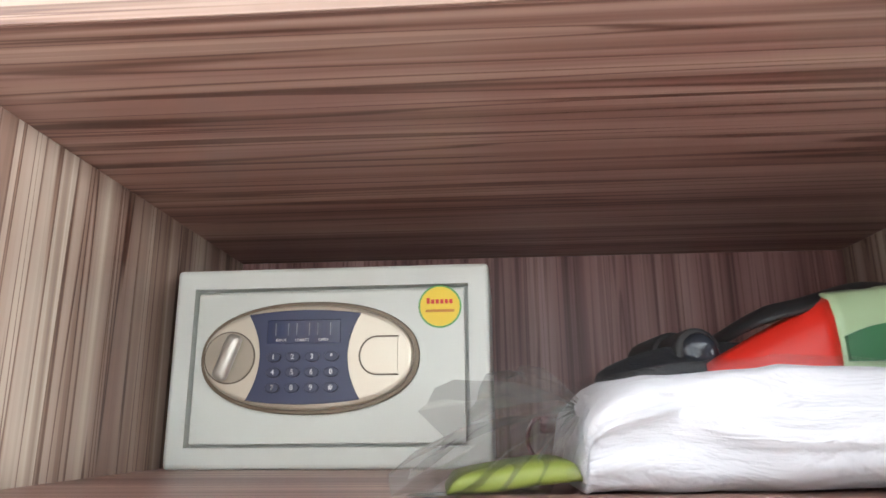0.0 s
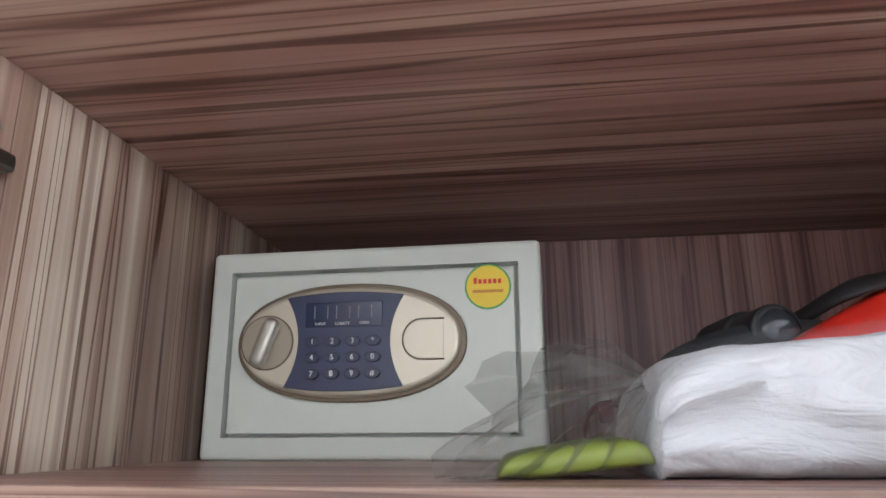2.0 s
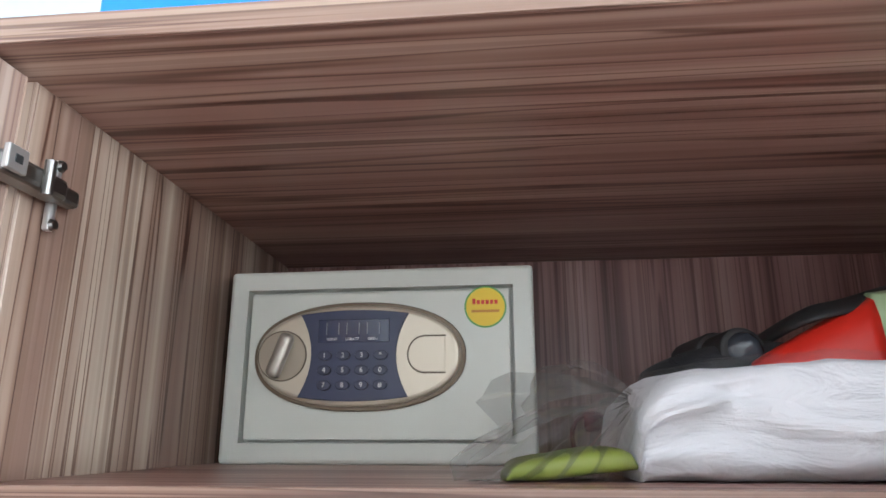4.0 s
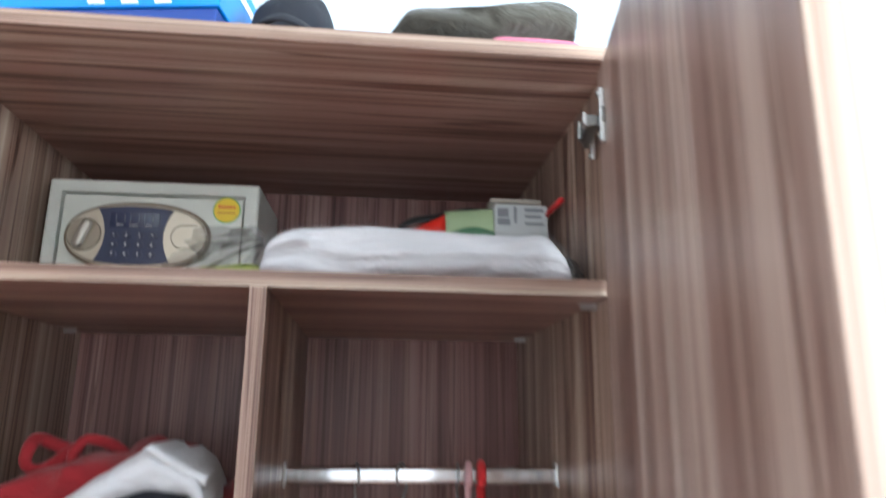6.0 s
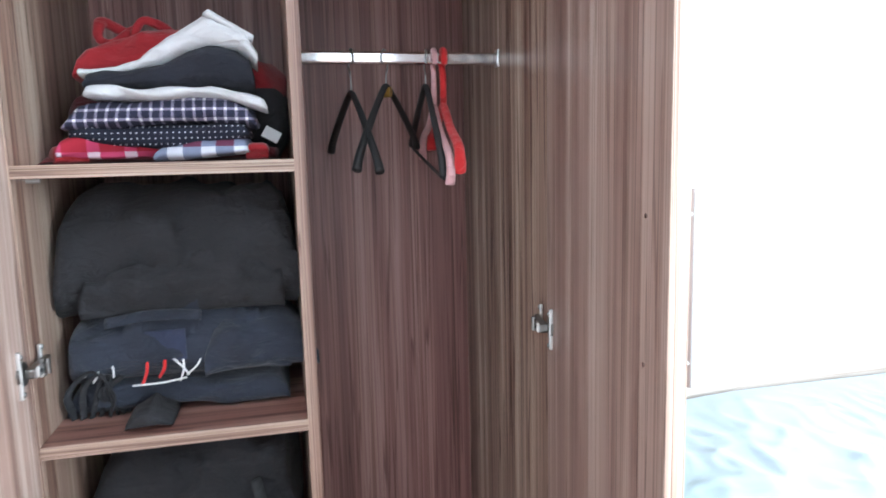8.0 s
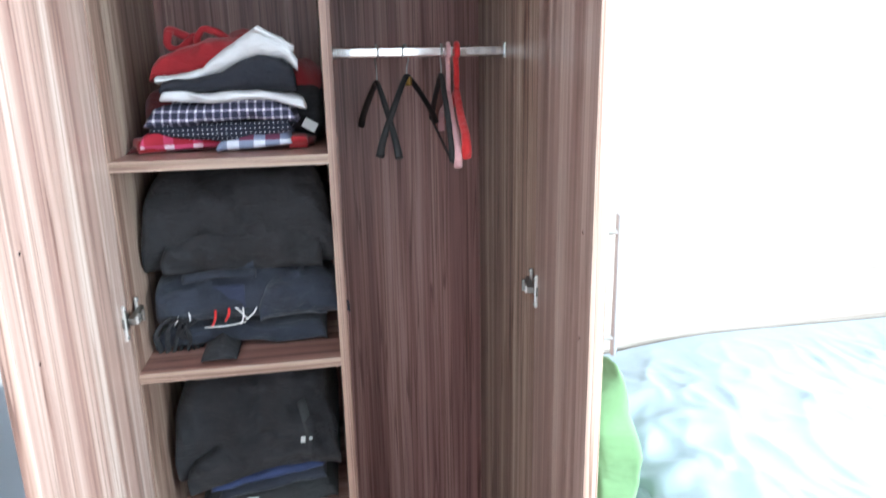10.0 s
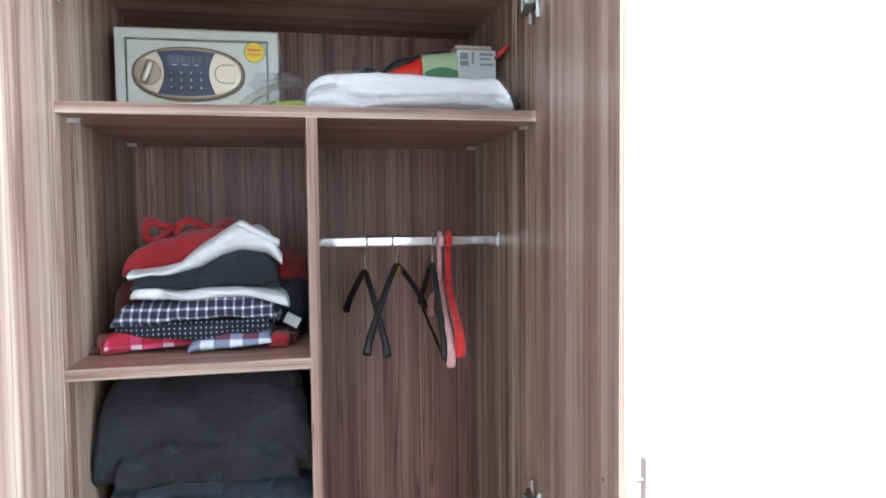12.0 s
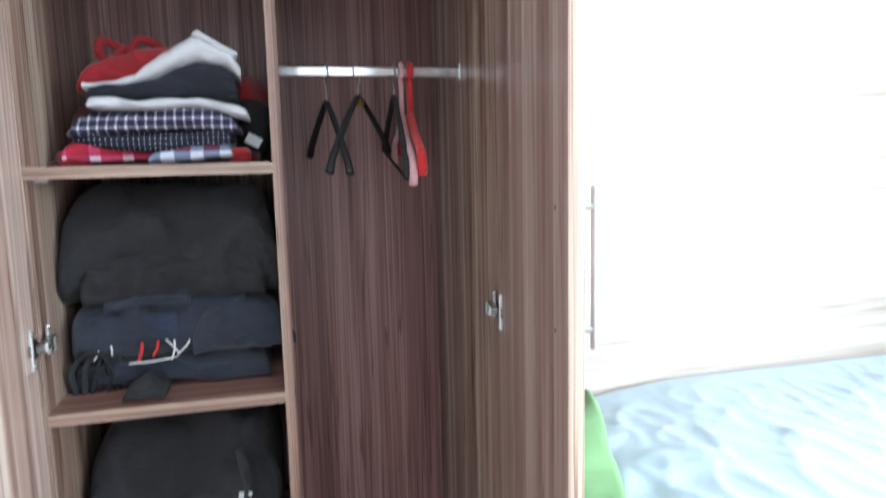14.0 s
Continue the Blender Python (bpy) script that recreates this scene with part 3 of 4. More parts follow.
for i in range(6):
    part("print_bar", box((STX - 0.0125 + i * 0.0043, 0.0002, STZ + 0.0025), (STX - 0.0095 + i * 0.0043, 0.0007, STZ + (0.0080 if i == 0 else 0.0066))), RED_INK, sticker)
part("print_bar", box((STX - 0.0135, 0.0002, STZ - 0.0055), (STX + 0.0135, 0.0007, STZ - 0.0030)), ORANGE_INK, sticker)

# ---- bagged bedding and other things on the top shelf ----
bag = thing("bedding_bag", pose(0.250, 0.445, SH1), "white folded bedding in a clear plastic bag", "bedding")
part("bedding", folded(0.354, 0.19, 0.067, 3, 0.0070, lambda u: 0.002 * u, 0.0, 120, 72, 2, 18), BEDDING, bag, "white quilted bedding, folded", True)
part("bag_film", folded(0.368, 0.197, 0.071, 3, 0.0085, lambda u: 0.002 * u, 0.0, 90, 48, 1, 16), FILM_BAG, bag, "clear wrinkled plastic", True)


def film_fan(seed, lo, hi, length, back, pleats, floor_z):
    """The gathered mouth of the bag: a pleated fan of film from its neck, between two angles (degrees) in the upright plane."""
    bm = bmesh.new()
    nu, nv = 7, pleats * 2
    rnd = random.Random(seed)
    reach = [length * rnd.uniform(0.78, 1.0) for _ in range(nv + 1)]
    fold = [(0.011 if k % 2 else -0.011) * rnd.uniform(0.5, 1.2) for k in range(nv + 1)]
    rows = []
    for i in range(nu + 1):
        u = i / nu
        row = []
        for k in range(nv + 1):
            a = math.radians(lo + (hi - lo) * k / nv + 5 * noise.noise(Vector((k * 1.7, seed * 3.1, u * 2))))
            r = 0.006 + reach[k] * u
            droop = -0.030 * u * u
            z = r * math.sin(a) + droop + 0.004 * noise.noise(Vector((u * 5, k * 0.9, seed)))
            y = back * u + fold[k] * min(1.0, 0.25 + u) + 0.008 * noise.noise(Vector((u * 6, k * 1.3, seed + 9)))
            row.append(bm.verts.new((-r * math.cos(a), y, max(z, floor_z))))
        rows.append(row)
    for i in range(nu):
        for k in range(nv):
            bm.faces.new((rows[i][k], rows[i][k + 1], rows[i + 1][k + 1], rows[i + 1][k]))
    return bm


for seed, lo, hi, length, back, pleats in ((1, -34, 2, 0.112, -0.022, 4), (2, -6, 26, 0.100, 0.018, 3), (3, 18, 58, 0.078, 0.060, 3), (4, -58, -30, 0.062, -0.006, 2)):
    f = film_fan(seed, lo, hi, length, back, pleats, -0.0455)
    f.transform(pose(-0.174, -0.072, 0.047))
    part("bag_mouth", f, FILM, bag, "clear crumpled plastic mouth")
end = film_fan(7, -60, 50, 0.034, 0.004, 5, -0.040)
end.transform(pose(0.178, -0.03, 0.041, 0, 0, 180))
part("bag_mouth", end, FILM, bag, "clear crumpled plastic end")

sponge = folded(0.078, 0.060, 0.012, 8, 0.004, lambda u: 0.005 * max(0, u + 0.3), 0.0, 24, 20)
ob = part("lime_packet", sponge, LIME, None, "", True)
ob.matrix_basis = pose(0.032, 0.388, SH1, 0, 0, 4)
tagged(ob, "lime green soft packet lying under clear plastic", "packet")
ob = part("key_ring", join(tube([(0.02 * math.cos(q), 0, 0.025 + 0.022 * math.sin(q)) for q in [2 * math.pi * k / 20 for k in range(20)]], 0.0022, 8, True), box((-0.008, -0.004, 0.030), (0.006, 0.004, 0.046), 0.002)), MAROON, None, "", True)
ob.matrix_basis = pose(0.075, 0.62, SH1)
tagged(ob, "small dark red looped cord behind the bag", "cord")

camera_bag = thing("camera_case", pose(0.215, 0.60, SH1), "black camera case with a strap lying on the shelf", "case")
part("body", lump(0.20, 0.13, 0.106, 11, 0.006, 8, 4, 0.6), BLACK_C, camera_bag, "", True)
part("lens_barrel", join(cyl((-0.018, -0.052, 0.096), (-0.026, -0.010, 0.094), 0.0205, 36, None, 0.003), cyl((-0.026, -0.012, 0.094), (-0.040, 0.040, 0.090), 0.0245, 36, None, 0.004)), BLACK_PL, camera_bag, "black stepped lens barrel")
glass = lump(0.033, 0.010, 0.033, 5, 0.0, 2, 2, 1.0)
glass.transform(pose(-0.0175, -0.0525, 0.0795))
part("lens_glass", glass, GLOSS_GREY, camera_bag, "dark glossy domed lens glass", True)
part("strap", tube(curve_points([(0.00, 0.03, 0.10), (0.03, -0.055, 0.122), (0.075, -0.052, 0.134), (0.13, -0.045, 0.148), (0.19, -0.02, 0.144), (0.235, 0.0, 0.125)], 40), 0.014, 12, False, 0.35), BLACK_PL, camera_bag, "wide black strap", True)
part("strap_tag", tube(curve_points([(0.228, -0.03, 0.126), (0.234, -0.085, 0.138), (0.243, -0.118, 0.147)], 14), [0.006] * 8 + [0.009] * 7, 10, False, 0.5), RED_V, camera_bag, "red strap end", True)

pouch = thing("snack_pouch", pose(0.30, 0.545, SH1), "orange-red and pale green printed pouch", "pouch")


def pouch_piece(name, x0, x1, zs, mat_, label, z0=0.0):
    n = 10
    bm = bmesh.new()
    grid = []
    for i in range(n + 1):
        u = i / n
        x = x0 + (x1 - x0) * u
        top = zs[0] + (zs[1] - zs[0]) * u
        ring = []
        for k in range(16):
            a = 2 * math.pi * k / 16
            z = z0 + (top - z0) * (0.5 + 0.5 * math.sin(a))
            th = 0.022 * math.copysign(abs(math.cos(a)) ** 0.6, math.cos(a))
            ring.append(bm.verts.new((x, th + 0.004 * noise.noise(Vector((x * 40, z * 40, 3))), z)))
        grid.append(ring)
    for i in range(n):
        for k in range(16):
            bm.faces.new((grid[i][k], grid[i + 1][k], grid[i + 1][(k + 1) % 16], grid[i][(k + 1) % 16]))
    bm.faces.new(grid[0])
    bm.faces.new(grid[-1][::-1])
    bmesh.ops.recalc_face_normals(bm, faces=bm.faces[:])
    return part(name, bm, mat_, pouch, label, True)


pouch_piece("red_end", -0.100, 0.0, (0.086, 0.140), ORANGE, "orange-red glossy film")
pouch_piece("green_panel", 0.0, 0.078, (0.143, 0.151), PACK_GREEN, "pale green printed film")
part("green_band", prism([(0.004 + 0.0105 * k, 0.104 + 0.010 * math.sin(k / 7 * math.pi)) for k in range(8)] + [(0.0775, 0.084), (0.004, 0.084)], -0.0265, -0.0205), PACK_DKGREEN, pouch, "dark green printed band")
carton = thing("leaflet_pack", pose(0.408, 0.535, SH1), "pale grey printed carton standing behind the bedding", "carton")
part("box", box((-0.038, -0.018, 0.0), (0.040, 0.020, 0.150), 0.002, 2), PACK_GREY, carton)
part("flap", box((-0.044, -0.021, 0.1505), (0.030, 0.018, 0.157), 0.0015, 2), FLAP, carton, "beige folded flap")
for x0, z0, x1, z1 in ((-0.034, 0.118, -0.016, 0.128), (-0.034, 0.130, -0.018, 0.143), (-0.010, 0.122, -0.006, 0.146), (0.006, 0.139, 0.034, 0.144), (0.006, 0.130, 0.030, 0.134), (0.006, 0.119, 0.034, 0.123)):
    part("print_bar", box((x0, -0.0186, z0), (x1, -0.0181, z1)), INK_GREY, carton)

# ---- on top of the wardrobe ----
shoe = thing("shoe_box", pose(-0.132, 0.440, TOP1, 0, 0, -8), "bright blue cardboard shoe box with three white stripes", "box")
part("tray", box((-0.153, -0.098, 0.0), (0.153, 0.098, 0.051), 0.002, 2), BOX_NAVY, shoe, "dark blue lower tray")
part("lid", box((-0.156, -0.101, 0.052), (0.156, 0.101, 0.130), 0.002, 2), BOX_BLUE, shoe, "bright blue lid")
for k in range(3):
    x = 0.030 + 0.040 * k - 0.03
    part("stripe", prism([(x, 0.056), (x + 0.020, 0.056), (x - 0.011, 0.128), (x - 0.031, 0.128)], -0.1020, -0.1011), INK_WHITE, shoe, "white slanted stripe")
part("stripe", box((0.1561, -0.060, 0.102), (0.1568, 0.06, 0.113)), INK_WHITE, shoe)
cap = part("cap", join(lump(0.104, 0.14, 0.096, 21, 0.002, 7, 4, 0.85), tube(curve_points([(-0.06, -0.05, 0.012), (0.0, -0.12, 0.010), (0.06, -0.05, 0.012)], 20), 0.012, 10, False, 0.3)), CAP_C, None, "", True)
cap.matrix_basis = pose(0.090, 0.386, TOP1)
tagged(cap, "black soft cap resting on top of the wardrobe", "cap")
under = part("folded_top", folded(0.104, 0.13, 0.018, 24, 0.005), PINK_C, None, "", True)
under.matrix_basis = pose(0.378, 0.344, TOP1)
tagged(under, "hot pink folded garment under a dark jumper", "clothes")
jumper = part("jumper", folded(0.222, 0.17, 0.048, 22, 0.014, lambda u: 0.004 + 0.012 * max(0.0, u + 0.5), -0.25), OLIVE, None, "", True)
jumper.matrix_basis = pose(0.322, 0.363, TOP1)
tagged(jumper, "dark olive folded jumper on top of the wardrobe", "clothes")

# ---- folded clothes on the second shelf ----


def garment(name, bm, material, m, label, group="folded clothes"):
    ob = part(name, bm, material, None, "", True)
    ob.matrix_basis = m
    return tagged(ob, label, "clothes", group)


Z2 = SH2
garment("shirt", folded(0.345, 0.25, 0.030, 31, 0.010), MAROON, pose(-0.122, 0.555, Z2), "dark maroon folded shirt at the bottom of the pile")
garment("shirt", folded(0.170, 0.16, 0.026, 32, 0.013, lambda u: 0.004 * (1 - u)), PLAID_R, pose(-0.178, 0.468, Z2, 0, 0, 3), "red and pink plaid shirt, folded")
garment("shirt", folded(0.135, 0.15, 0.026, 33, 0.011, lambda u: 0.004 * (1 + u)), PLAID_B, pose(-0.060, 0.465, Z2, 0, 0, -3), "blue and white plaid shirt, folded")
garment("sleeve", folded(0.05, 0.10, 0.026, 35, 0.005), RED_C, pose(-0.262, 0.455, Z2, 0, 0, 20), "bright red sleeve end on the shelf")
garment("cuff", folded(0.032, 0.06, 0.028, 36, 0.004), RED_C, pose(0.018, 0.430, Z2), "bright red cuff beside a plaid shirt")
garment("shirt", folded(0.262, 0.20, 0.036, 37, 0.010, lambda u: 0.018 + 0.016 * u * u), DOTS, pose(-0.120, 0.490, Z2, 0, 0, 0), "navy shirt with small white dots, folded")
garment("shirt", folded(0.272, 0.20, 0.038, 38, 0.013, lambda u: 0.052 + 0.007 * math.sin(3 * u + 0.6)), GINGHAM, pose(-0.115, 0.485, Z2, 0, 0, -1), "navy and white checked shirt, folded")
garment("t_shirt", folded(0.255, 0.21, 0.022, 39, 0.008, lambda u: 0.092 - 0.016 * max(0, u) ** 2 + 0.003 * math.sin(4 * u)), WHITE_C, pose(-0.092, 0.485, Z2, 0, 0, 0), "white folded t-shirt in the pile")


def heap(w, d, prof, seed, crease=0.005, nx=40, nl=28):
    """Cloth whose thickness follows prof(u)."""
    bm = bmesh.new()
    off = Vector((seed * 4.3, seed * 1.9, seed))
    rings = []
    for i in range(nx + 1):
        u = -1 + 2 * i / nx
        lo, hi = prof(u)
        ring = []
        for k in range(nl):
            a = 2 * math.pi * k / nl
            c, q = math.cos(a), math.sin(a)
            y = 0.5 * d * math.copysign(abs(c) ** 0.45, c)
            z = (lo + hi) / 2 + (hi - lo) / 2 * math.copysign(abs(q) ** 0.8, q)
            x = 0.5 * w * u
            dn = noise.noise(Vector((x * 9, y * 6, z * 18)) + off) * crease * 1.6 + noise.noise(Vector((x * 30, y * 11, z * 50)) + off) * crease * 0.7
            ridge = max(0.0, 1 - abs(noise.noise(Vector((x * 7 + z * 8, y * 4, z * 20 - x * 5)) + off * 3)) * 2.6)
            dn += ridge ** 2 * crease * 0.8
            ring.append(bm.verts.new((x + dn * 0.5, y - abs(c) * dn * 1.2, z + dn * (1 if q > 0 else 0.2))))
        rings.append(ring)
    for i in range(nx):
        for k in range(nl):
            bm.faces.new((rings[i][k], rings[i + 1][k], rings[i + 1][(k + 1) % nl], rings[i][(k + 1) % nl]))
    bm.faces.new(rings[0])
    bm.faces.new(rings[-1][::-1])
    bmesh.ops.recalc_face_normals(bm, faces=bm.faces[:])
    return bm


def between(u, knots):
    """Straight runs from knot to knot."""
    for (u0, z0), (u1, z1) in zip(knots, knots[1:]):
        if u <= u1:
            return z0 + (z1 - z0) * (u - u0) / (u1 - u0)
    return knots[-1][1]


def navy_top(u):
    return between(u, ((-1, 0.132), (-0.5, 0.137), (-0.1, 0.147), (0.2, 0.168), (0.45, 0.176), (0.8, 0.172), (1, 0.150)))


def white_top(u):
    return between(u, ((-1, 0.142), (-0.6, 0.147), (-0.35, 0.153), (-0.28, 0.162), (0, 0.188), (0.40, 0.222), (0.50, 0.219), (0.56, 0.211), (0.66, 0.215), (0.85, 0.200), (1, 0.160)))


garment("jumper", heap(0.240, 0.20, lambda u: (0.106, max(0.118, navy_top(u) * (1 if abs(u) < 0.98 else 0.9))), 41), NAVY_C, pose(-0.100, 0.490, Z2), "black-navy knitted jumper, folded")


shirt = thing("shirt", pose(-0.104, 0.498, Z2, 0, 0, 2), "white shirt draped over a navy jumper", "clothes", "folded clothes")
part("body", heap(0.250, 0.19, lambda u: (navy_top(u) - 0.008, white_top(u)), 42, 0.004, 60), WHITE_C, shirt, "", True)
flap = folded(0.078, 0.11, 0.012, 48, 0.003, lambda u: 0.003 * u, 0.0, 30, 22, 1, 20)
flap.transform(pose(0.082, -0.046, 0.196, 0, 34, 4))
part("collar", flap, WHITE_C, shirt, "folded white collar", True)
garment("hooded_top", heap(0.250, 0.20, lambda u: (0.126, 0.146 + 0.064 * (max(0.0, 1 - u * u)) ** 0.5 + 0.004 * u), 43, 0.010), RED_C, pose(-0.122, 0.555, Z2, 0, 0, 0), "bright red hooded top heaped on the pile")
garment("hooded_top", lump(0.13, 0.20, 0.155, 44, 0.010, 8, 4, 0.8), MAROON_R, pose(0.008, 0.585, Z2 + 0.026), "dark red cotton garment at the back of the shelf")
for x, z, r, seed in ((-0.196, 0.208, 0.018, 1), (-0.132, 0.202, 0.023, 2)):
    pts = []
    for j in range(36):
        q = 2 * math.pi * j / 36
        rr = r * (1 + 0.35 * noise.noise(Vector((math.cos(q) * 1.4, math.sin(q) * 1.4, seed * 5))))
        pts.append((x + rr * math.cos(q) * 1.35, 0.525 + 0.020 * math.sin(q + seed), Z2 + z + rr * 0.7 * math.sin(q) + 0.008 * math.cos(2 * q + seed)))
    garment("tie", tube(pts, [0.0062 + 0.004 * abs(math.sin(j * math.pi / 36 + seed)) for j in range(36)], 12, True, 0.8), RED_C, pose(0, 0, 0), "bright red knotted tie on a red hooded top")
garment("hood", lump(0.10, 0.07, 0.050, 47, 0.012, 16, 4, 0.85), RED_C, pose(-0.072, 0.565, Z2 + 0.172, 0, 0, 10), "bright red crumpled hood on a red top")
garment("trousers", lump(0.085, 0.22, 0.135, 45, 0.008, 9, 4, 0.7), BLACK_C, pose(0.030, 0.58, Z2), "black folded trousers beside the pile")
garment("shirt", lump(0.09, 0.20, 0.12, 46, 0.008, 9, 4, 0.7), MAROON, pose(-0.235, 0.60, Z2), "maroon bundled shirt behind the pile")
lab = part("tag", box((-0.014, -0.001, -0.010), (0.014, 0.001, 0.010), 0.0008, 1), INK_WHITE)
lab.matrix_basis = pose(0.040, 0.464, Z2 + 0.040, -15, 30, 0)
tagged(lab, "small white card tag hanging from folded clothes", "tag")

# ---- dark pile on the third shelf ----
Z3 = SH3
garment("jeans", folded(0.335, 0.26, 0.050, 51, 0.009), DENIM, pose(-0.120, 0.530, Z3), "navy jeans folded at the bottom of the pile")
jeans = thing("jeans", pose(-0.112, 0.535, Z3), "dark navy jeans bundled on the shelf", "clothes", "folded clothes")
part("leg", heap(0.330, 0.27, lambda u: (0.046, 0.105 + 0.070 * max(0.0, 1 - (abs(u + 0.12)) ** 2.5) ** 0.6), 52, 0.014), DENIM, jeans, "", True)
part("waistband", tube(curve_points([(-0.110, -0.131, 0.150), (-0.04, -0.139, 0.160), (0.03, -0.138, 0.155)], 20), 0.010, 10, False, 0.4), DENIM, jeans, "", True)
part("patch", box((-0.055, -0.1385, 0.085), (0.005, -0.1345, 0.135), 0.002, 2), DENIM_P, jeans, "lighter blue back pocket")
garment("jeans", heap(0.170, 0.24, lambda u: (0.050, 0.085 + 0.070 * max(0.0, 1 - u * u) ** 0.5), 53, 0.010), DENIM, pose(-0.010, 0.510, Z3, 0, 0, 6), "dark navy jeans folded beside others")
coat = thing("coat", pose(-0.112, 0.560, Z3), "black padded coat stuffed on top of jeans", "clothes", "folded clothes")
part("body", heap(0.358, 0.30, lambda u: (0.150, 0.245 + 0.105 * max(0.0, 1 - abs(u) ** 12) ** 0.6), 54, 0.016), BLACK_C, coat, "", True)
sl = part("sleeve", heap(0.30, 0.10, lambda u: (0.155, 0.200 + 0.050 * max(0.0, 1 - u * u) ** 0.5), 55, 0.014), BLACK_C, coat, "folded coat sleeve", True)
sl.matrix_basis = pose(0.007, -0.110, 0)
for k in range(4):
    pts = curve_points([(-0.030 + 0.012 * k, 0.0, 0.002), (-0.034 + 0.022 * k, -0.012, 0.045 + 0.008 * k), (0.004 + 0.010 * k, -0.020, 0.080 - 0.006 * k), (0.030 - 0.008 * k, -0.012, 0.040), (0.020 + 0.010 * k, -0.004, 0.004)], 26)
    garment("strap", tube(pts, 0.0065, 8, False, 0.35), BLACK_C, pose(-0.248, 0.412, Z3, 0, 0, 8 * k), "black looped bag strap beside navy jeans", "bag straps")
garment("scarf_end", heap(0.066, 0.10, lambda u: (0.0, 0.008 + 0.022 * max(0.0, 1 - abs(u)) ** 0.8), 57, 0.010), BLACK_C, pose(-0.160, 0.388, Z3, 0, 0, 0), "black scarf end lying near the shelf edge")
cords = thing("lanyard", pose(-0.170, 0.398, Z3), "white and red lanyard cords lying across navy jeans", "lanyard")
for x0, z0, x1, z1, m_ in ((-0.088, 0.070, -0.070, 0.095, INK_WHITE), (-0.075, 0.060, -0.066, 0.090, INK_WHITE), (-0.046, 0.066, -0.050, 0.096, INK_WHITE), (-0.034, 0.092, -0.030, 0.098, INK_WHITE), (-0.006, 0.050, 0.004, 0.092, RED_V), (0.020, 0.060, 0.030, 0.092, RED_V), (0.036, 0.095, 0.064, 0.060, INK_WHITE), (0.050, 0.052, 0.056, 0.092, INK_WHITE), (0.060, 0.060, 0.086, 0.092, INK_WHITE), (0.100, 0.072, 0.106, 0.095, PINK_V), (-0.020, 0.050, 0.060, 0.056, INK_WHITE), (-0.086, 0.085, -0.060, 0.090, INK_WHITE)):
    mx, mz = (x0 + x1) / 2, (z0 + z1) / 2
    part("cord", tube(curve_points([(x0, 0.002, z0), (mx + 0.004, -0.005, mz), (x1, 0.002, z1)], 10), 0.0026 if m_ is RED_V else 0.0016, 8), m_, cords, "", True)

# ---- dark pile on the lowest shelf ----
Z4 = SH4
garment("trousers", folded(0.300, 0.24, 0.055, 61, 0.007), CHARCOAL, pose(-0.100, 0.560, Z4), "charcoal folded trousers with white size labels")
garment("jeans", folded(0.235, 0.22, 0.026, 62, 0.006, lambda u: 0.050 + 0.014 * u), DENIM, pose(-0.095, 0.545, Z4), "navy jeans folded in the pile")
garment("jeans", folded(0.245, 0.22, 0.022, 63, 0.006, lambda u: 0.072 + 0.018 * u), DENIM_B, pose(-0.100, 0.548, Z4), "mid-blue jeans folded in the pile")
coat = thing("coat", pose(-0.115, 0.560, Z4), "black coat bundled on top of folded jeans", "clothes", "folded clothes")
part("body", heap(0.340, 0.27, lambda u: (0.080, 0.215 + 0.125 * max(0.0, 1 - abs(u) ** 5) ** 0.6), 64, 0.018), BLACK_C, coat, "", True)
sl = part("sleeve", heap(0.26, 0.10, lambda u: (0.100 + 0.030 * u, 0.150 + 0.030 * u + 0.040 * max(0.0, 1 - u * u) ** 0.5), 65, 0.012), BLACK_C, coat, "folded coat sleeve", True)
sl.matrix_basis = pose(-0.018, -0.098, 0)
garment("bag_strap", tube(curve_points([(0.0, -0.135, 0.27), (0.012, -0.142, 0.20), (0.004, -0.138, 0.14)], 14), 0.011, 10, False, 0.3), CHARCOAL, pose(-0.018, 0.555, Z4), "charcoal webbing strap hanging over a coat")
lab = part("tag", box((-0.012, -0.0012, -0.008), (0.012, 0.0012, 0.008), 0.0008, 1), PACK_GREY)
lab.matrix_basis = pose(-0.012, 0.411, Z4 + 0.182, 10, 8, 0)
tagged(lab, "grey woven tag on a black strap", "tag")
for x in (-0.196, -0.138):
    lab = part("tag", box((-0.013, -0.0012, -0.014), (0.013, 0.0012, 0.014), 0.0008, 1), INK_WHITE)
    lab.matrix_basis = pose(x, 0.432, Z4 + 0.032, 12, 4, 0)
    tagged(lab, "white size label on folded charcoal trousers", "tag", "size labels")

# ---- hangers ----


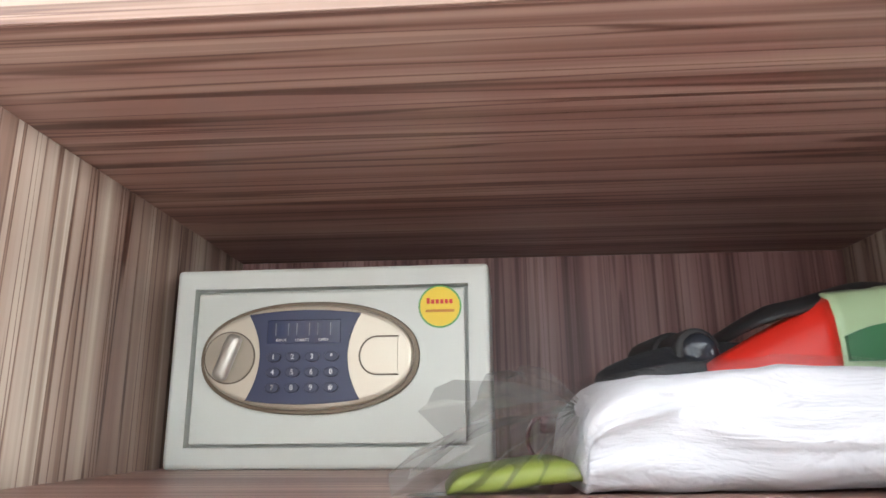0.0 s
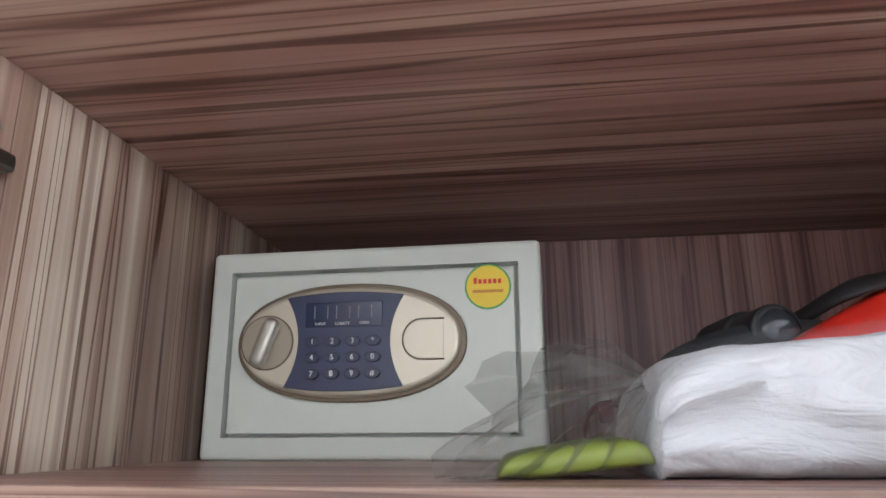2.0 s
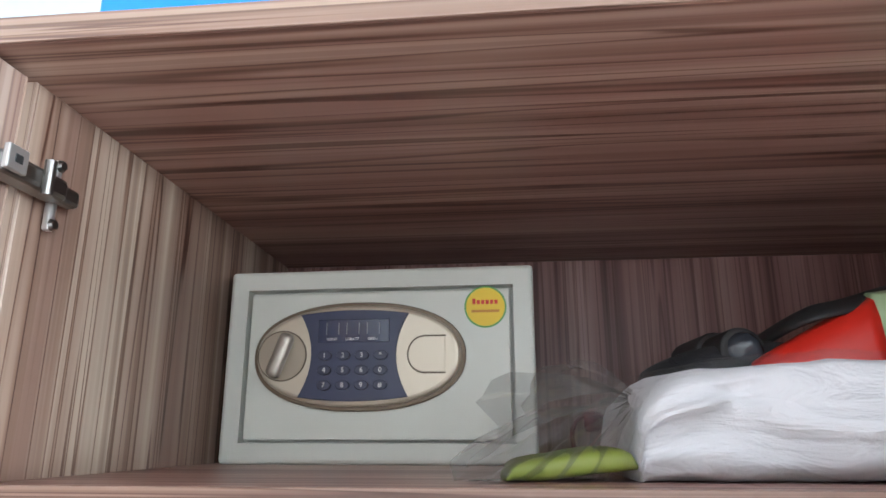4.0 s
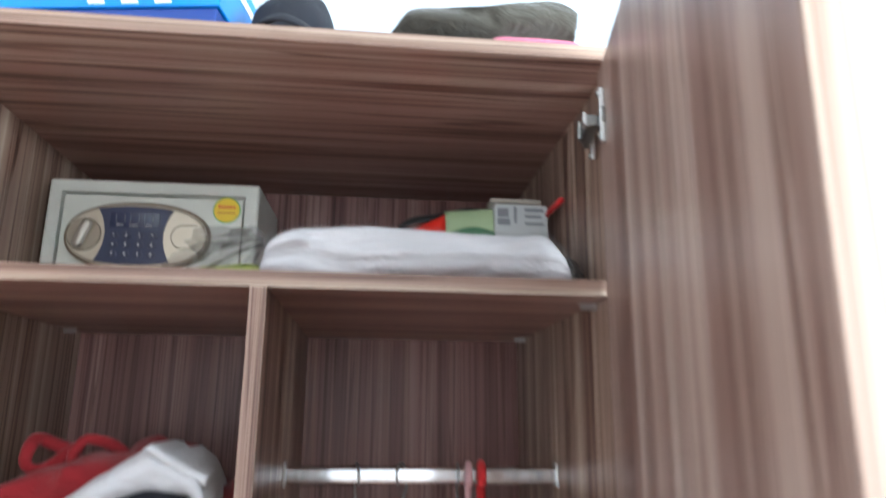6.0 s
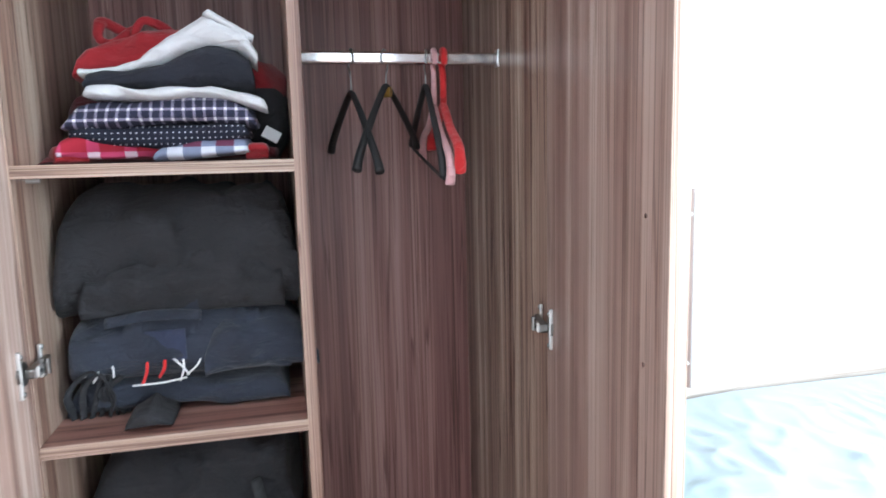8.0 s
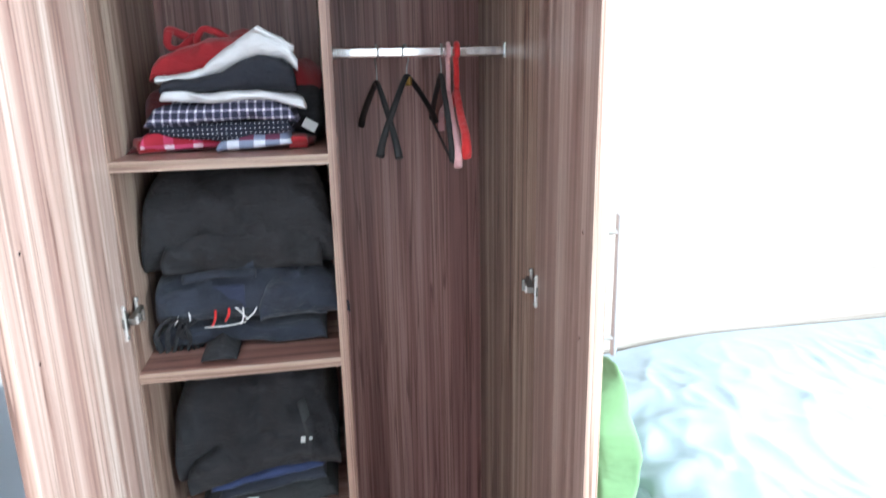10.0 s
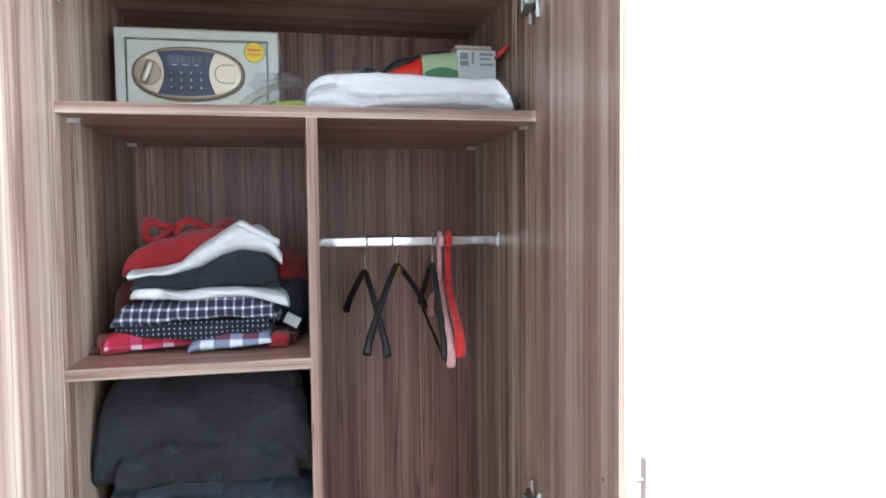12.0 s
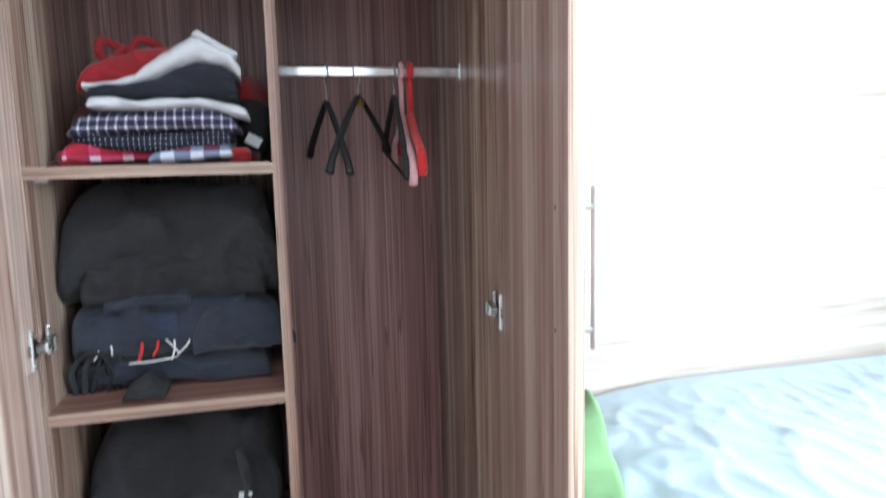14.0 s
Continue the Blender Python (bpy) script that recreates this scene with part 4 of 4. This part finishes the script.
def hanger(x, turn, material, label, thick=0.006, hook=None, bar=True, drop=0.105, half=0.195, neck=0.062, hub=False, tilt=6.0):
    """Hanger on the rail at x; turn: degrees away from pointing straight into the wardrobe; tilt: degrees by which its front end hangs lower."""
    h = thing("clothes_hanger", pose(x, 0.565, 1.438, 0, 0, -90 + turn) @ pose(0, 0, 0, 0, tilt, 0), label, "hanger", "hangers on the rail")
    r = 0.0160
    hk = [(r * math.cos(q) , 0, -0.0125 + r * math.sin(q)) for q in [math.radians(-30 + k * 15) for k in range(15)]]
    hk = hk + [(-r, 0, -0.03), (-0.004, 0, -0.042), (0, 0, -neck)]
    part("hook", tube(curve_points(hk, 40), 0.0016 if hook else thick * 0.8, 10), hook or material, h, "", True)
    z0 = -neck
    arms = [(-half, 0, z0 - drop), (-half * 0.86, 0, z0 - drop * 0.78), (-half * 0.45, 0, z0 - drop * 0.36), (-0.022, 0, z0 - 0.008), (0, 0, z0), (0.022, 0, z0 - 0.008), (half * 0.45, 0, z0 - drop * 0.36), (half * 0.86, 0, z0 - drop * 0.78), (half, 0, z0 - drop)]
    if hook is None:
        arms[0:2] = [(-half * 0.97, 0, z0 - drop), (-half, 0, z0 - drop * 0.80), (-half * 0.88, 0, z0 - drop * 0.58)]
        arms[-2:] = [(half * 0.88, 0, z0 - drop * 0.58), (half, 0, z0 - drop * 0.80), (half * 0.97, 0, z0 - drop)]
    pts = curve_points(arms, 48)
    part("shoulder_arm", tube(pts, [thick * (1.0 + 0.45 * abs(-1 + 2 * i / 48) ** 2) for i in range(49)], 12, False, 0.9), material, h, "", True)
    if bar:
        part("bar", tube(curve_points([(-half * 0.98, 0, z0 - drop), (-half * 0.9, 0, z0 - drop - 0.004), (0, 0, z0 - drop - 0.005), (half * 0.9, 0, z0 - drop - 0.004), (half * 0.98, 0, z0 - drop)], 36), thick * 0.5, 10), material, h, "", True)
    if hub:
        part("label_disc", cyl((0, -0.0085, z0 - 0.010), (0, 0.0085, z0 - 0.010), 0.0095, 20), GOLD, h, "oval gold label")
    return h


hanger(0.186, 8, BLACK_PL, "black plastic hanger with a steel hook", 0.0060, STEEL, False, 0.122, 0.180, 0.074)
hanger(0.246, -27, BLACK_PL, "black hanger with a gold label and steel hook", 0.0058, STEEL, False, 0.130, 0.185, 0.062, True)
hanger(0.324, -3, BLACK_PL, "black plastic hanger with a trouser bar", 0.0056, STEEL, True, 0.136, 0.190, 0.062, False, 9.0)
hanger(0.339, -5, PINK_V, "pink plastic hanger hanging edge-on", 0.0062, None, False, 0.118, 0.190, 0.100)
hanger(0.357, -5.5, RED_V, "bright red plastic hanger hanging edge-on", 0.0080, None, False, 0.100, 0.190, 0.098)

# ---- bed ----
tagged(part("headboard", box((0.50, 0.795, 0.0), (2.68, 0.836, 1.55), 0.002, 1), WOOD_HEAD), "zebrano panel on the wall behind the bed, paled as if overexposed", "headboard")
bed = thing("bed", pose(1.575, -0.20, 0.0), "bed with a wrinkled pale blue sheet against the headboard", "bed")
part("base", box((-0.86, -0.95, 0.05), (0.86, 0.98, 0.34), 0.008, 2), BED_WOOD, bed, "brown wooden bed base")


def sheet_mesh():
    bm = bmesh.new()
    bmesh.ops.create_grid(bm, x_segments=200, y_segments=200, size=1.0)
    for v in bm.verts:
        u, w = v.co.x, v.co.y
        x, y = u * 1.10, -0.02 + w * 0.985
        xx = x
        z = 0.630
        if u < -0.80:
            s = (-u - 0.80) * 1.10
            rr = 0.07
            if s < rr * math.pi / 2:
                t = s / rr
                xx, z = -0.84 - rr * math.sin(t), 0.630 - rr * (1 - math.cos(t))
            else:
                xx, z = -0.95 - 0.016 * math.sin(w * 33 + 2.5 * noise.noise(Vector((w * 4, 0, 3)))) * min(1.0, (s - rr * math.pi / 2) * 9), 0.630 - rr - (s - rr * math.pi / 2)
        else:
            xx = -0.84 + (u + 0.80) * 0.95
        n1 = noise.noise(Vector((xx * 3.1 + y * 1.6, y * 2.6, 1)))
        n2 = 1 - abs(noise.noise(Vector((xx * 6 + y * 3, y * 4 - xx * 2, 7)))) * 2
        n3 = noise.noise(Vector((xx * 19, y * 15, z * 9)))
        n4 = 1 - abs(noise.noise(Vector((xx * 3 - y * 5, y * 2.5 + xx * 8, 17)))) * 2
        n5 = 1 - abs(noise.noise(Vector((xx * 9 + y * 2, y * 3.2 - xx * 5, 27)))) * 2
        k = 0.018 * n1 + 0.0045 * max(0, n2) ** 4 + 0.0016 * n3 + 0.0060 * max(0, n4) ** 5 + 0.0045 * max(0, n5) ** 6
        k *= min(1.0, (0.985 - w) * 6 + 0.15)
        if u < -0.80:
            xx -= k * 1.0
        if u < -0.66:
            hang = min(1.0, (-0.66 - u) / 0.16)
            f = math.sin(w * 34 + 3.0 * noise.noise(Vector((w * 5, u * 2, 3))))
            xx += 0.012 * f * hang
            z += 0.009 * f * hang
        fall = max(0.0, min(1.0, (-0.35 - xx) / 0.55))
        z += k - 0.065 * fall * fall
        v.co = (xx, y, z)
    return bm


sheet = part("sheet", sheet_mesh(), SHEET, bed, "wrinkled pale blue bed sheet", True)
part("mattress", box((-0.92, -0.96, 0.34), (0.88, 0.97, 0.545), 0.05, 4), SHEET, bed)
cushion = thing("green_bedding", pose(0.560, 0.40, 0.0), "bright green rolled bedding standing beside the wardrobe", "bedding")
part("roll", lump(0.112, 0.56, 0.795, 71, 0.010, 14, 5, 0.34), GREEN_C, cushion, "", True)
